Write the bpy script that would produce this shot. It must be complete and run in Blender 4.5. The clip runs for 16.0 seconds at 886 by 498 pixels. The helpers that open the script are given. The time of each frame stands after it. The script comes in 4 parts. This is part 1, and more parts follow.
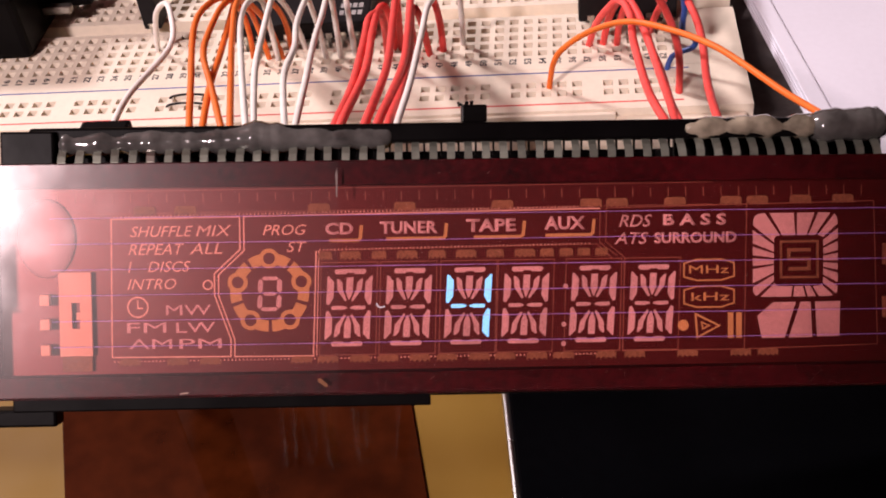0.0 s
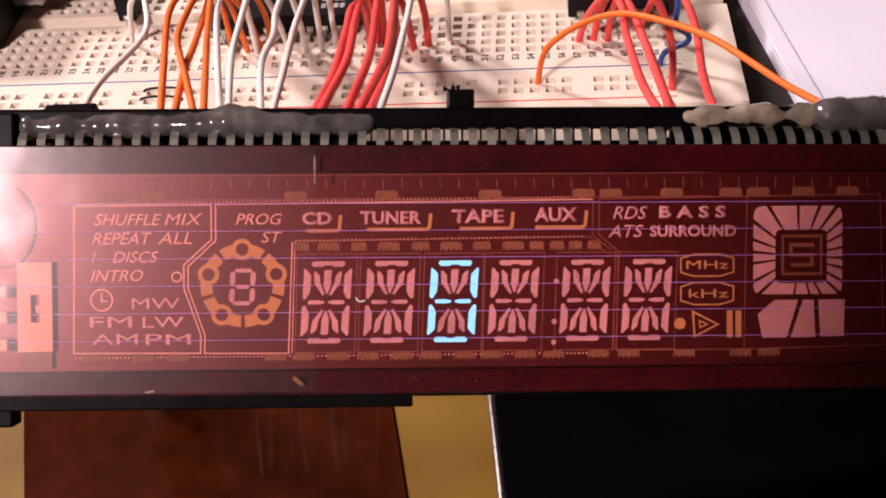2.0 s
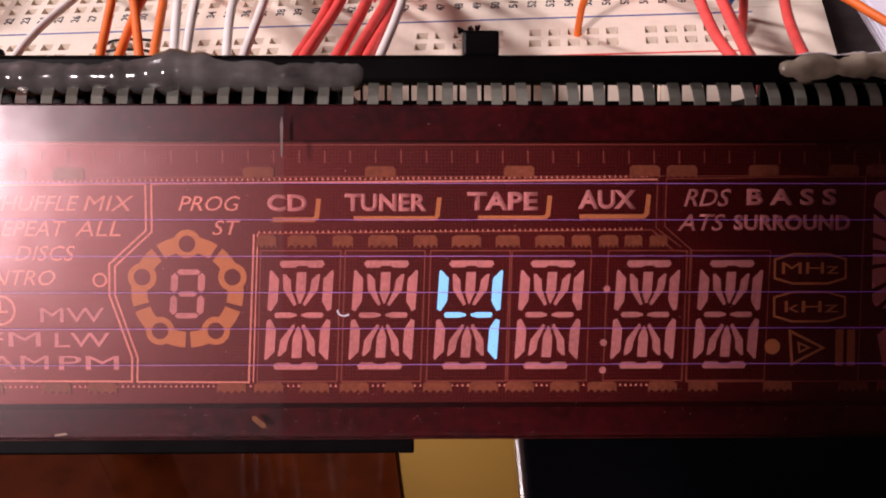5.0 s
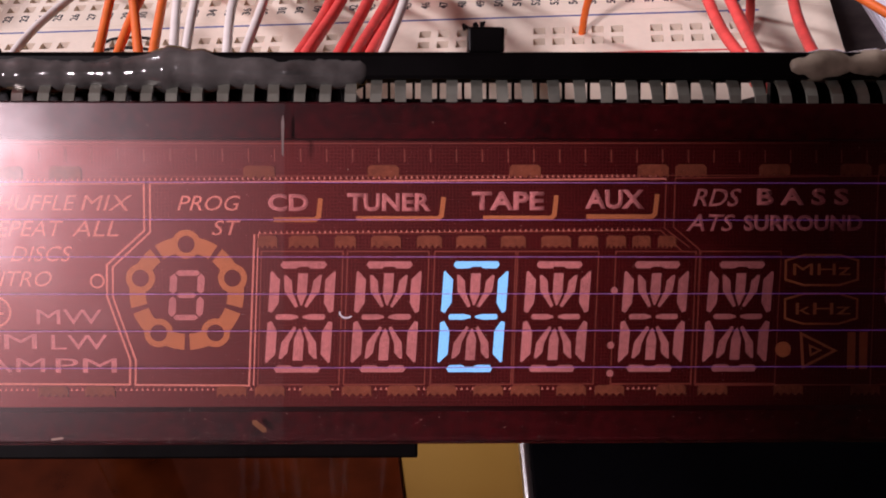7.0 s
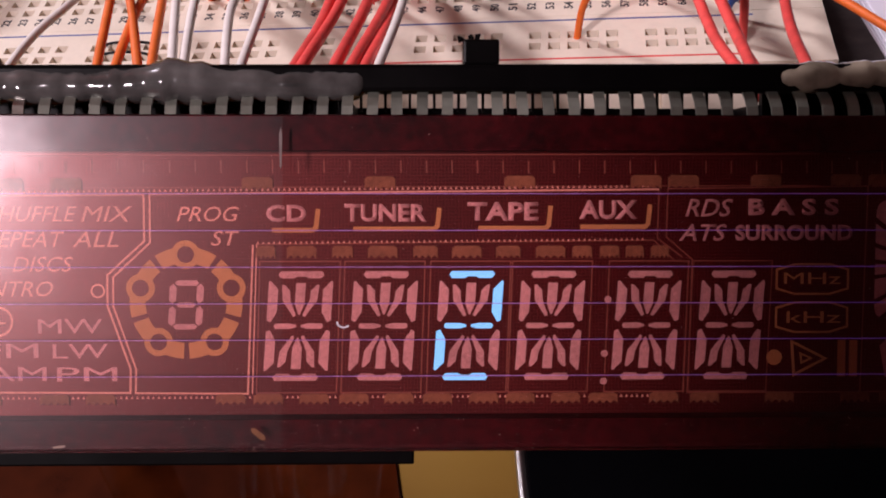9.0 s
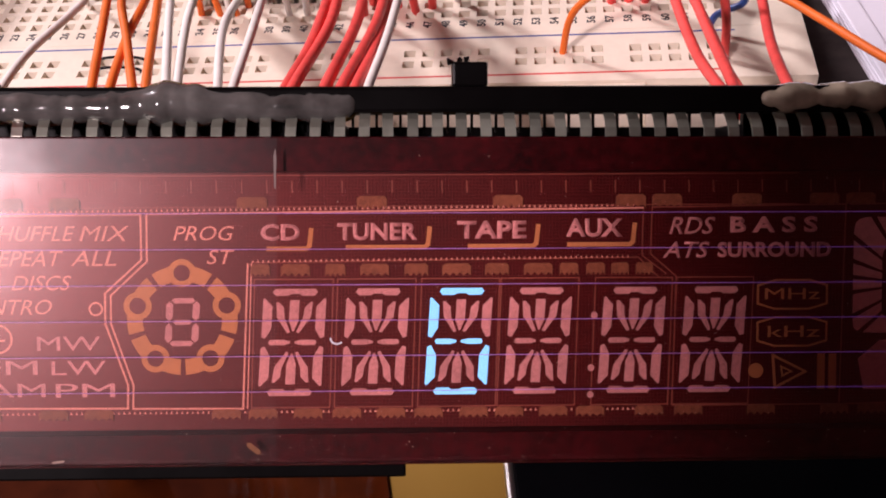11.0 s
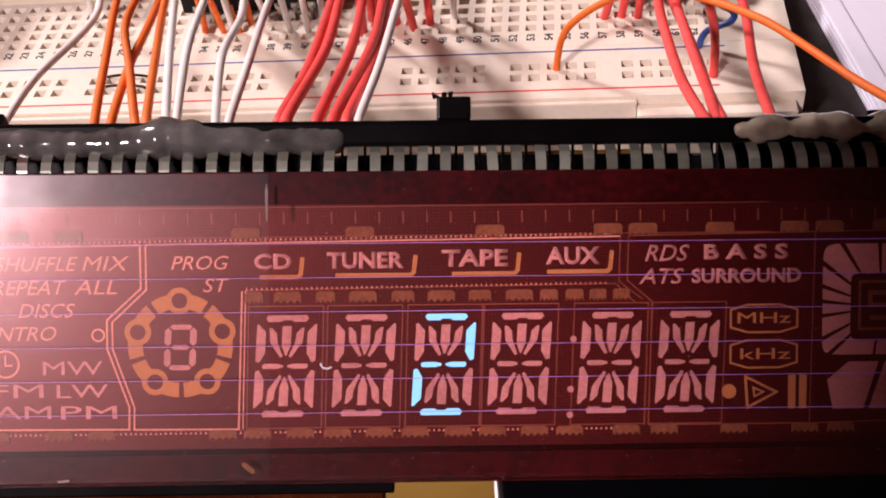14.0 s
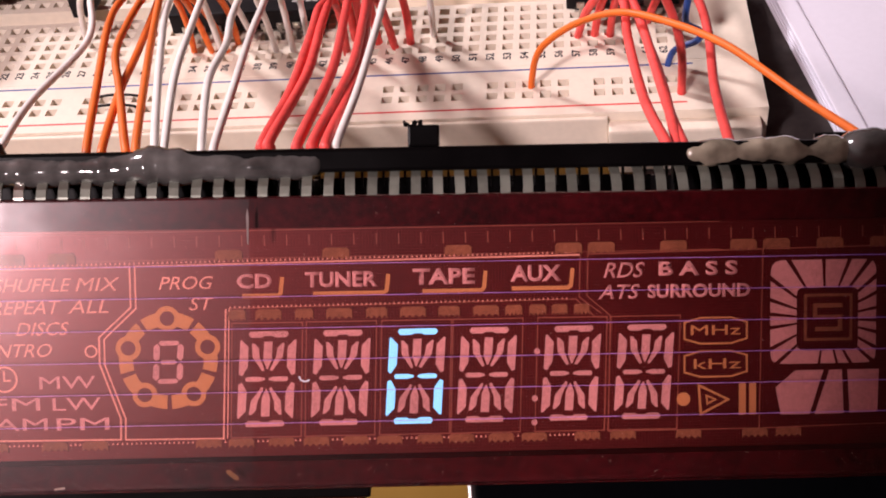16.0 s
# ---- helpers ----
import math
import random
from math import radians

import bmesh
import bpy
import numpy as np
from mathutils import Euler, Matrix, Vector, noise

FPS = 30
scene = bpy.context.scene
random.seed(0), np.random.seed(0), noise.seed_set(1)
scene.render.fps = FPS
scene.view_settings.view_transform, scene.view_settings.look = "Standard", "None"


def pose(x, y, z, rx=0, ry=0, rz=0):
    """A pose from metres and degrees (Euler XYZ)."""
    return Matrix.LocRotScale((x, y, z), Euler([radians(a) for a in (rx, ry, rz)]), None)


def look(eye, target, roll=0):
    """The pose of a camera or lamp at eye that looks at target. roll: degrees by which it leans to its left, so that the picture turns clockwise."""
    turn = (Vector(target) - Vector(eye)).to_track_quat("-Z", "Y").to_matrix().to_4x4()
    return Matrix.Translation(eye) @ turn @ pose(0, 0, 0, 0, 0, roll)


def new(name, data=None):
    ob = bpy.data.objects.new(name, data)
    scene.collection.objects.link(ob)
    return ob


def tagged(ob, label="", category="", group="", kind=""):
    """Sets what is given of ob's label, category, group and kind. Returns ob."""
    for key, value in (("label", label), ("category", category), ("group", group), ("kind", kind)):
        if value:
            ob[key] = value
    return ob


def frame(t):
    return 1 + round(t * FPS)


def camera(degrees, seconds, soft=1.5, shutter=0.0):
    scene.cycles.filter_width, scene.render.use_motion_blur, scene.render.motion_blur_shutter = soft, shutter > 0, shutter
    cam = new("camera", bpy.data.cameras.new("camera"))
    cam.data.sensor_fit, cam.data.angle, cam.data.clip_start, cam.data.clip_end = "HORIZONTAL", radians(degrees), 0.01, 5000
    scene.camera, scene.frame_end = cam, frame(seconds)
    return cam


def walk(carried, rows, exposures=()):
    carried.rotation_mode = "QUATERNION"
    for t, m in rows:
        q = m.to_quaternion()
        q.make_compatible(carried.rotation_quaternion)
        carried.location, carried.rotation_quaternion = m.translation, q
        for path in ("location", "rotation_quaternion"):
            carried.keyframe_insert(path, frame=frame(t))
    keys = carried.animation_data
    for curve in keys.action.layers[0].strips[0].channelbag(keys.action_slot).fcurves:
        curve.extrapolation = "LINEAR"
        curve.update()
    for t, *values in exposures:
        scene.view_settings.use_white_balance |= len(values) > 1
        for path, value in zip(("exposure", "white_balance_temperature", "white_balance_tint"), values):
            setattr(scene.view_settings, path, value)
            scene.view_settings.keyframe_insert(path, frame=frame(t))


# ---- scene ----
cam = camera(42.0, 16.0, soft=1.9)
PATH = [
    (0, (0.01442, -0.16669, 0.12176), (-0.00225, -0.05784, 0.01991), -7.30),
    (0.5, (0.01395, -0.16702, 0.11797), (-0.00084, -0.05650, 0.01763), -6.18),
    (1, (0.01399, -0.16669, 0.11715), (-0.00030, -0.05586, 0.01710), -5.96),
    (1.5, (0.01374, -0.16559, 0.11635), (-0.00029, -0.05479, 0.01622), -5.83),
    (2, (0.01344, -0.16336, 0.11492), (-0.00094, -0.05281, 0.01456), -5.99),
    (2.5, (0.01294, -0.15958, 0.11248), (-0.00189, -0.04972, 0.01143), -6.17),
    (3, (0.01241, -0.15435, 0.10872), (-0.00278, -0.04534, 0.00681), -6.32),
    (3.5, (0.01265, -0.14883, 0.10431), (-0.00418, -0.04043, 0.00201), -6.93),
    (4, (0.01199, -0.14389, 0.10021), (-0.00537, -0.03595, -0.00249), -6.99),
    (6.5, (0.01134, -0.13774, 0.09436), (-0.00692, -0.03021, -0.00861), -7.04),
    (7, (0.01114, -0.13782, 0.09442), (-0.00683, -0.03012, -0.00843), -6.96),
    (7.5, (0.01126, -0.13780, 0.09436), (-0.00689, -0.02994, -0.00829), -6.99),
    (8, (0.01095, -0.13747, 0.09492), (-0.00672, -0.03013, -0.00836), -6.84),
    (8.5, (0.01109, -0.13760, 0.09565), (-0.00647, -0.03050, -0.00790), -6.84),
    (9, (0.01142, -0.13779, 0.09622), (-0.00623, -0.03069, -0.00731), -6.95),
    (11.5, (0.01132, -0.13877, 0.09957), (-0.00429, -0.03113, -0.00373), -6.39),
    (12, (0.01180, -0.13877, 0.10061), (-0.00407, -0.03134, -0.00286), -6.54),
    (12.5, (0.01258, -0.13898, 0.10136), (-0.00394, -0.03160, -0.00206), -6.88),
    (13, (0.01324, -0.13912, 0.10208), (-0.00379, -0.03192, -0.00145), -7.11),
    (13.5, (0.01375, -0.13916, 0.10300), (-0.00360, -0.03245, -0.00098), -7.28),
    (14, (0.01440, -0.13930, 0.10374), (-0.00348, -0.03291, -0.00048), -7.52),
    (14.5, (0.01503, -0.13902, 0.10452), (-0.00350, -0.03309, -0.00006), -7.87),
    (15, (0.01568, -0.13876, 0.10507), (-0.00357, -0.03289, 0.00057), -8.24),
    (15.5, (0.01668, -0.13863, 0.10551), (-0.00365, -0.03243, 0.00154), -8.74),
    (16, (0.01754, -0.14248, 0.10929), (0.00004, -0.03615, 0.00495), -7.82),
]
VIEWS = [(t, look(eye, target, roll)) for t, eye, target, roll in PATH]
walk(cam, VIEWS,
     exposures=[(0, -0.05, 6550, 15), (1.5, 0.03, 6550, 15), (3.5, 0.06, 6550, 15), (6.5, -0.48, 6100, 17), (8.5, -0.48, 6100, 17), (11.5, -0.05, 6300, 16), (16, 0.0, 6350, 15)])

MM = 0.001
TABLE_TOP = 0.0

# ---- light: a lamp over the viewer's left shoulder, a weaker fill lamp added behind, a dim room ----
world = bpy.data.worlds.new("room_air")
scene.world = world
world.use_nodes = True
world.node_tree.nodes["Background"].inputs[0].default_value = (1.0, 0.82, 0.66, 1)
world.node_tree.nodes["Background"].inputs[1].default_value = 0.02


def point_lamp(name, place, watts, colour, size):
    data = bpy.data.lights.new(name, "POINT")
    data.energy, data.color, data.shadow_soft_size = watts, colour, size
    ob = new(name, data)
    ob.location = place
    return ob


point_lamp("desk_lamp_light", (-0.317, -0.647, 0.579), 35.0, (1.0, 0.815, 0.81), 0.045)
# added fill from behind left, to brighten the breadboard
point_lamp("back_fill_light", (-1.10, 0.70, 0.95), 112.0, (1.0, 0.91, 0.92), 0.12)


# ---- materials ----
def material(name, colour, rough=0.5, metal=0.0, spread=0.15, grain=600.0, stain=60.0, bump=0.1, depth=0.0001, vary=0.0,
             emission=None, strength=0.0, coat=0.0, transmission=0.0, specular=0.5):
    """A surface with fine grain and broader stains, both in real-world size."""
    mat = bpy.data.materials.new(name)
    mat.use_nodes = True
    nodes, links = mat.node_tree.nodes, mat.node_tree.links
    base = nodes["Principled BSDF"]
    base.inputs["Metallic"].default_value = metal
    base.inputs["Coat Weight"].default_value = coat
    base.inputs["Coat Roughness"].default_value = 0.05
    base.inputs["Transmission Weight"].default_value = transmission
    base.inputs["Specular IOR Level"].default_value = specular
    where = nodes.new("ShaderNodeNewGeometry")
    fine, broad = nodes.new("ShaderNodeTexNoise"), nodes.new("ShaderNodeTexNoise")
    fine.inputs["Scale"].default_value, broad.inputs["Scale"].default_value = grain, stain
    fine.inputs["Detail"].default_value, broad.inputs["Detail"].default_value = 4, 3
    add = nodes.new("ShaderNodeMath")
    add.operation = "ADD"
    for n in (fine, broad):
        links.new(where.outputs["Position"], n.inputs["Vector"])
    links.new(fine.outputs["Fac"], add.inputs[0])
    links.new(broad.outputs["Fac"], add.inputs[1])
    last = add
    if vary:
        info, times, more = nodes.new("ShaderNodeObjectInfo"), nodes.new("ShaderNodeMath"), nodes.new("ShaderNodeMath")
        times.operation, more.operation = "MULTIPLY_ADD", "ADD"
        times.inputs[1].default_value, times.inputs[2].default_value = 2 * vary, -vary
        links.new(info.outputs["Random"], times.inputs[0])
        links.new(add.outputs[0], more.inputs[0])
        links.new(times.outputs[0], more.inputs[1])
        last = more
    ramp = nodes.new("ShaderNodeMapRange")
    ramp.inputs["From Min"].default_value, ramp.inputs["From Max"].default_value = 0.6, 1.4
    ramp.inputs["To Min"].default_value, ramp.inputs["To Max"].default_value = 1 - spread, 1 + spread
    links.new(last.outputs[0], ramp.inputs["Value"])
    tint = nodes.new("ShaderNodeVectorMath")
    tint.operation = "SCALE"
    tint.inputs[0].default_value = colour
    links.new(ramp.outputs[0], tint.inputs["Scale"])
    links.new(tint.outputs[0], base.inputs["Base Color"])
    gloss = nodes.new("ShaderNodeMapRange")
    gloss.inputs["From Min"].default_value, gloss.inputs["From Max"].default_value = 0.35, 0.65
    gloss.inputs["To Min"].default_value, gloss.inputs["To Max"].default_value = rough * 0.85, min(1, rough * 1.2)
    links.new(broad.outputs["Fac"], gloss.inputs["Value"])
    links.new(gloss.outputs[0], base.inputs["Roughness"])
    if bump:
        relief = nodes.new("ShaderNodeBump")
        relief.inputs["Strength"].default_value, relief.inputs["Distance"].default_value = bump, depth
        links.new(fine.outputs["Fac"], relief.inputs["Height"])
        links.new(relief.outputs[0], base.inputs["Normal"])
    if emission:
        base.inputs["Emission Color"].default_value = (*emission, 1)
        base.inputs["Emission Strength"].default_value = strength
    return mat


def glass_material(name, rough, tint, haze, amount):
    """A clear pane: mirror gloss by Fresnel over a clear body, with a thin greasy film that scatters gloss widely."""
    mat = bpy.data.materials.new(name)
    mat.use_nodes = True
    nodes, links = mat.node_tree.nodes, mat.node_tree.links
    nodes.remove(nodes["Principled BSDF"])
    clear, gloss, mix, edge = (nodes.new(k) for k in ("ShaderNodeBsdfTransparent", "ShaderNodeBsdfGlossy", "ShaderNodeMixShader", "ShaderNodeFresnel"))
    clear.inputs["Color"].default_value = (*tint, 1)
    gloss.inputs["Roughness"].default_value = rough
    gloss.distribution = "BECKMANN"
    edge.inputs["IOR"].default_value = 1.5
    dust, wide, where = nodes.new("ShaderNodeTexNoise"), nodes.new("ShaderNodeMapRange"), nodes.new("ShaderNodeNewGeometry")
    dust.inputs["Scale"].default_value, dust.inputs["Detail"].default_value = 180, 5
    wide.inputs["To Min"].default_value, wide.inputs["To Max"].default_value = rough * 0.6, rough * 1.5
    links.new(where.outputs["Position"], dust.inputs["Vector"])
    links.new(dust.outputs["Fac"], wide.inputs["Value"])
    links.new(wide.outputs[0], gloss.inputs["Roughness"])
    links.new(edge.outputs[0], mix.inputs[0])
    links.new(clear.outputs[0], mix.inputs[1])
    links.new(gloss.outputs[0], mix.inputs[2])
    film, both = nodes.new("ShaderNodeBsdfGlossy"), nodes.new("ShaderNodeMixShader")
    film.inputs["Roughness"].default_value = haze
    film.distribution = "BECKMANN"
    both.inputs[0].default_value = amount
    links.new(mix.outputs[0], both.inputs[1])
    links.new(film.outputs[0], both.inputs[2])
    links.new(both.outputs[0], nodes["Material Output"].inputs["Surface"])
    return mat


def mesh_grid_material(name, colour, sheen):
    """The dark substrate seen through an etched honeycomb grid: pits of 0.32 mm in a duller web."""
    mat = material(name, colour, rough=0.5, spread=0.3, grain=1500, stain=90, bump=0.15, depth=0.00005, specular=0.05)
    nodes, links = mat.node_tree.nodes, mat.node_tree.links
    base = nodes["Principled BSDF"]
    cells, ramp, metal = nodes.new("ShaderNodeTexVoronoi"), nodes.new("ShaderNodeMapRange"), nodes.new("ShaderNodeBsdfPrincipled")
    coord = nodes.new("ShaderNodeTexCoord")
    cells.feature = "DISTANCE_TO_EDGE"
    cells.inputs["Scale"].default_value, cells.inputs["Randomness"].default_value = 3700, 0.3
    links.new(coord.outputs["Object"], cells.inputs["Vector"])
    ramp.inputs["From Min"].default_value, ramp.inputs["From Max"].default_value = 0.06, 0.16
    ramp.inputs["To Min"].default_value, ramp.inputs["To Max"].default_value = 0.22, 0.10
    links.new(cells.outputs["Distance"], ramp.inputs["Value"])
    metal.inputs["Base Color"].default_value = (*sheen, 1)
    metal.inputs["Metallic"].default_value, metal.inputs["Roughness"].default_value = 1.0, 0.38
    mix = nodes.new("ShaderNodeMixShader")
    links.new(ramp.outputs[0], mix.inputs[0])
    links.new(base.outputs[0], mix.inputs[1])
    links.new(metal.outputs[0], mix.inputs[2])
    links.new(mix.outputs[0], nodes["Material Output"].inputs["Surface"])
    return mat


def wood_material(name, light, dark):
    mat = material(name, light, rough=0.5, bump=0.05, coat=0.03, specular=0.12)
    nodes, links = mat.node_tree.nodes, mat.node_tree.links
    wave, warp, ramp, where = (nodes.new(k) for k in ("ShaderNodeTexWave", "ShaderNodeMapping", "ShaderNodeValToRGB", "ShaderNodeNewGeometry"))
    warp.inputs["Scale"].default_value = (0.35, 2.2, 1)
    wave.inputs["Scale"].default_value, wave.inputs["Distortion"].default_value = 9, 9
    wave.inputs["Detail"].default_value, wave.bands_direction = 4, "Y"
    ramp.color_ramp.elements[0].color, ramp.color_ramp.elements[1].color = (*dark, 1), (*light, 1)
    links.new(where.outputs["Position"], warp.inputs["Vector"])
    links.new(warp.outputs[0], wave.inputs["Vector"])
    links.new(wave.outputs["Fac"], ramp.inputs[0])
    links.new(ramp.outputs[0], nodes["Principled BSDF"].inputs["Base Color"])
    return mat


WALL = material("painted_wall", (0.10, 0.078, 0.072), rough=0.9, spread=0.06, grain=90, stain=3, depth=0.0005)
# red-brown chosen so that unseen walls throw reddish fill on the display
FILL_WALL = material("red_fill_wall", (0.085, 0.020, 0.015), rough=0.9, spread=0.3, grain=60, stain=6)
FLOOR = material("dark_floor", (0.12, 0.08, 0.05), rough=0.6, grain=40, stain=4)
WOOD = wood_material("varnished_wood", (0.205, 0.118, 0.022), (0.155, 0.084, 0.014))
# dark brown that stands in for shaded, reflecting table wood
TABLE_SHADE = material("table_shade_gloss", (0.034, 0.0066, 0.0016), rough=0.06, spread=0.5, grain=300, stain=50, bump=0.0, coat=0.0, specular=0.3)
SLAB = material("black_gloss", (0.0015, 0.0015, 0.002), rough=0.1, spread=0.2, bump=0.0, specular=0.02)
ALU = material("brushed_aluminium", (0.36, 0.35, 0.34), rough=0.28, metal=1.0, grain=2500)
MAT_DARK = material("dark_cloth", (0.035, 0.028, 0.026), rough=0.9, spread=0.6, grain=420, stain=110, bump=0.6, depth=0.0004)
PAPER = material("white_paper", (0.70, 0.69, 0.77), rough=0.8, spread=0.03, grain=900, stain=30, bump=0.08)
IVORY = material("ivory_plastic", (0.80, 0.71, 0.58), rough=0.42, spread=0.07, grain=900, stain=80, bump=0.08)
# darker ivory: shade painted into the sockets
SOCKET_SHADE = material("shaded_ivory", (0.42, 0.34, 0.24), rough=0.6, spread=0.2, grain=700, stain=120)
PRINT = material("black_print", (0.03, 0.03, 0.035), rough=0.6, spread=0.4)
BLUE_PRINT = material("blue_print", (0.07, 0.10, 0.28), rough=0.6, spread=0.3)
RED_PRINT = material("red_print", (0.60, 0.07, 0.06), rough=0.6, spread=0.3)
CHIP = material("black_epoxy", (0.008, 0.007, 0.008), specular=0.15, rough=0.5, spread=0.3)
CHIP_PRINT = material("grey_print", (0.35, 0.33, 0.32), rough=0.7)
TIN = material("tinned_metal", (0.45, 0.43, 0.38), rough=0.35, metal=1.0, spread=0.25, grain=900, stain=200, vary=0.35)
INSULATION = {
    "orange": material("orange_insulation", (0.74, 0.15, 0.02), rough=0.5, spread=0.16, specular=0.3, grain=700, stain=150, vary=0.15),
    "white": material("white_insulation", (0.78, 0.73, 0.68), rough=0.5, spread=0.12, specular=0.3, grain=700, stain=150, vary=0.1),
    "red": material("red_insulation", (0.74, 0.075, 0.065), rough=0.5, spread=0.2, specular=0.3, grain=700, stain=150, vary=0.2),
    "blue": material("blue_insulation", (0.02, 0.06, 0.25), rough=0.38, spread=0.2, grain=700, stain=150),
}
BLACK_PLASTIC = material("black_plastic", (0.0022, 0.0018, 0.002), rough=0.34, specular=0.06, spread=0.3, grain=500, stain=90, bump=0.15)
GLUE = material("hot_glue", (0.080, 0.077, 0.073), rough=0.14, spread=0.7, grain=420, stain=160, bump=0.1, depth=0.0004, coat=0.8)
GLUE_PALE = material("pale_hot_glue", (0.23, 0.195, 0.145), rough=0.15, spread=0.75, grain=420, stain=260, bump=0.35, depth=0.0004, coat=0.7)
PIN = material("plated_pin", (0.20, 0.21, 0.175), rough=0.38, metal=0.5, spread=0.25, grain=900, stain=220, vary=0.3)
SUBSTRATE = mesh_grid_material("display_substrate", (0.046, 0.0032, 0.0032), (0.40, 0.14, 0.12))
FRIT = material("sealing_frit", (0.031, 0.002, 0.003), specular=0.04, rough=0.6, spread=0.8, grain=1400, stain=150)
PHOSPHOR = material("pink_phosphor", (0.54, 0.285, 0.25), rough=0.8, specular=0.15, spread=0.3, grain=3500, stain=200, bump=0.2, depth=0.00003)
AMBER = material("amber_phosphor", (0.48, 0.235, 0.085), rough=0.8, specular=0.15, spread=0.12, grain=3500, stain=200, bump=0.2, depth=0.00003)
TRACE = material("ochre_trace", (0.66, 0.33, 0.23), specular=0.15, rough=0.7, spread=0.2, grain=3000, stain=200)
DIM_TRACE = material("brown_trace", (0.22, 0.06, 0.03), rough=0.6, spread=0.25, grain=3000, stain=200)
TAB = material("brown_weld_tab", (0.21, 0.088, 0.042), specular=0.1, rough=0.6, spread=0.3, grain=2500, stain=300)
LIT = material("lit_phosphor", (0.08, 0.16, 0.22), rough=0.8, spread=0.05, specular=0.1, emission=(0.17, 0.61, 1.0), strength=2.0)
FILAMENT = material("filament_wire", (0.42, 0.28, 0.62), rough=0.5, spread=0.4, grain=2500, emission=(0.18, 0.07, 0.55), strength=0.22)
ANCHOR = material("anchor_metal", (0.60, 0.27, 0.17), rough=0.55, metal=0.15, specular=0.2, spread=0.1, grain=900)
GETTER = material("getter_mirror", (0.42, 0.19, 0.17), rough=0.6, metal=0.15, specular=0.25, spread=0.1)
PANE = glass_material("front_glass", 0.20, (1.0, 0.82, 0.85), 0.42, 0.0035)


def cling_material(name, gloss_share, gloss_rough, milk_share):
    """A thin clear layer, slightly milky and greasy, in patches, that imitates a reflection's haze."""
    mat = bpy.data.materials.new(name)
    mat.use_nodes = True
    nodes, links = mat.node_tree.nodes, mat.node_tree.links
    nodes.remove(nodes["Principled BSDF"])
    clear, gloss, milk, one, two = (nodes.new(k) for k in ("ShaderNodeBsdfTransparent", "ShaderNodeBsdfGlossy", "ShaderNodeBsdfDiffuse", "ShaderNodeMixShader", "ShaderNodeMixShader"))
    smear, share, where = nodes.new("ShaderNodeTexNoise"), nodes.new("ShaderNodeMapRange"), nodes.new("ShaderNodeNewGeometry")
    smear.inputs["Scale"].default_value, smear.inputs["Detail"].default_value = 140, 5
    share.inputs["From Min"].default_value, share.inputs["From Max"].default_value = 0.3, 0.7
    share.inputs["To Min"].default_value, share.inputs["To Max"].default_value = milk_share * 0.7, milk_share * 1.3
    gloss.inputs["Roughness"].default_value = gloss_rough
    gloss.distribution = "BECKMANN"
    gloss.inputs["Color"].default_value = (1.0, 0.86, 0.87, 1)
    milk.inputs["Color"].default_value = (0.80, 0.74, 0.76, 1)
    one.inputs[0].default_value = gloss_share
    links.new(where.outputs["Position"], smear.inputs["Vector"])
    links.new(smear.outputs["Fac"], share.inputs["Value"])
    links.new(share.outputs[0], two.inputs[0])
    links.new(clear.outputs[0], one.inputs[1])
    links.new(gloss.outputs[0], one.inputs[2])
    links.new(one.outputs[0], two.inputs[1])
    links.new(milk.outputs[0], two.inputs[2])
    links.new(two.outputs[0], nodes["Material Output"].inputs["Surface"])
    return mat


HAZE_LAYER = cling_material("reflection_haze_layer", 0.011, 0.32, 0.003)
# pale colour of the painted reflection streak
PALE_STREAK = material("pale_streak", (0.22, 0.17, 0.16), rough=0.3)
DUST = material("dust_speck", (0.34, 0.22, 0.18), rough=0.9)


# ---- mesh helpers ----
def part(name, bm, mat, parent=None, label="", smooth=False):
    """Links a bmesh as one mesh object under a thing or a part."""
    me = bpy.data.meshes.new(name)
    bmesh.ops.recalc_face_normals(bm, faces=bm.faces[:])
    bm.to_mesh(me)
    bm.free()
    for m in mat if isinstance(mat, (list, tuple)) else [mat]:
        me.materials.append(m)
    if smooth:
        me.polygons.foreach_set("use_smooth", [True] * len(me.polygons))
    ob = new(name, me)
    ob.parent = parent
    if label:
        tagged(ob, label)
    return ob


def thing(name, label, category, m=None, group="", kind=""):
    ob = new(name)
    ob.empty_display_size = 0.01
    if m is not None:
        ob.matrix_basis = m
    return tagged(ob, label, category, group, kind)


def prism(bm, outline, z0, z1, index=0):
    """A plate with a flat outline, from z0 to z1."""
    low, high = [bm.verts.new((x, y, z0)) for x, y in outline], [bm.verts.new((x, y, z1)) for x, y in outline]
    n = len(outline)
    faces = [bm.faces.new(high), bm.faces.new(low[::-1])]
    faces += [bm.faces.new((low[i], low[(i + 1) % n], high[(i + 1) % n], high[i])) for i in range(n)]
    for f in faces:
        f.material_index = index
    return faces


def box(bm, x0, x1, y0, y1, z0, z1, bevel=0.0):
    made = bmesh.ops.create_cube(bm, size=1)["verts"]
    for v in made:
        v.co = ((x0 + x1) / 2 + v.co.x * (x1 - x0), (y0 + y1) / 2 + v.co.y * (y1 - y0), (z0 + z1) / 2 + v.co.z * (z1 - z0))
    if bevel:
        edges = {e for v in made for e in v.link_edges}
        bmesh.ops.bevel(bm, geom=list(edges), offset=bevel, segments=2, affect="EDGES", profile=0.6)
    return made


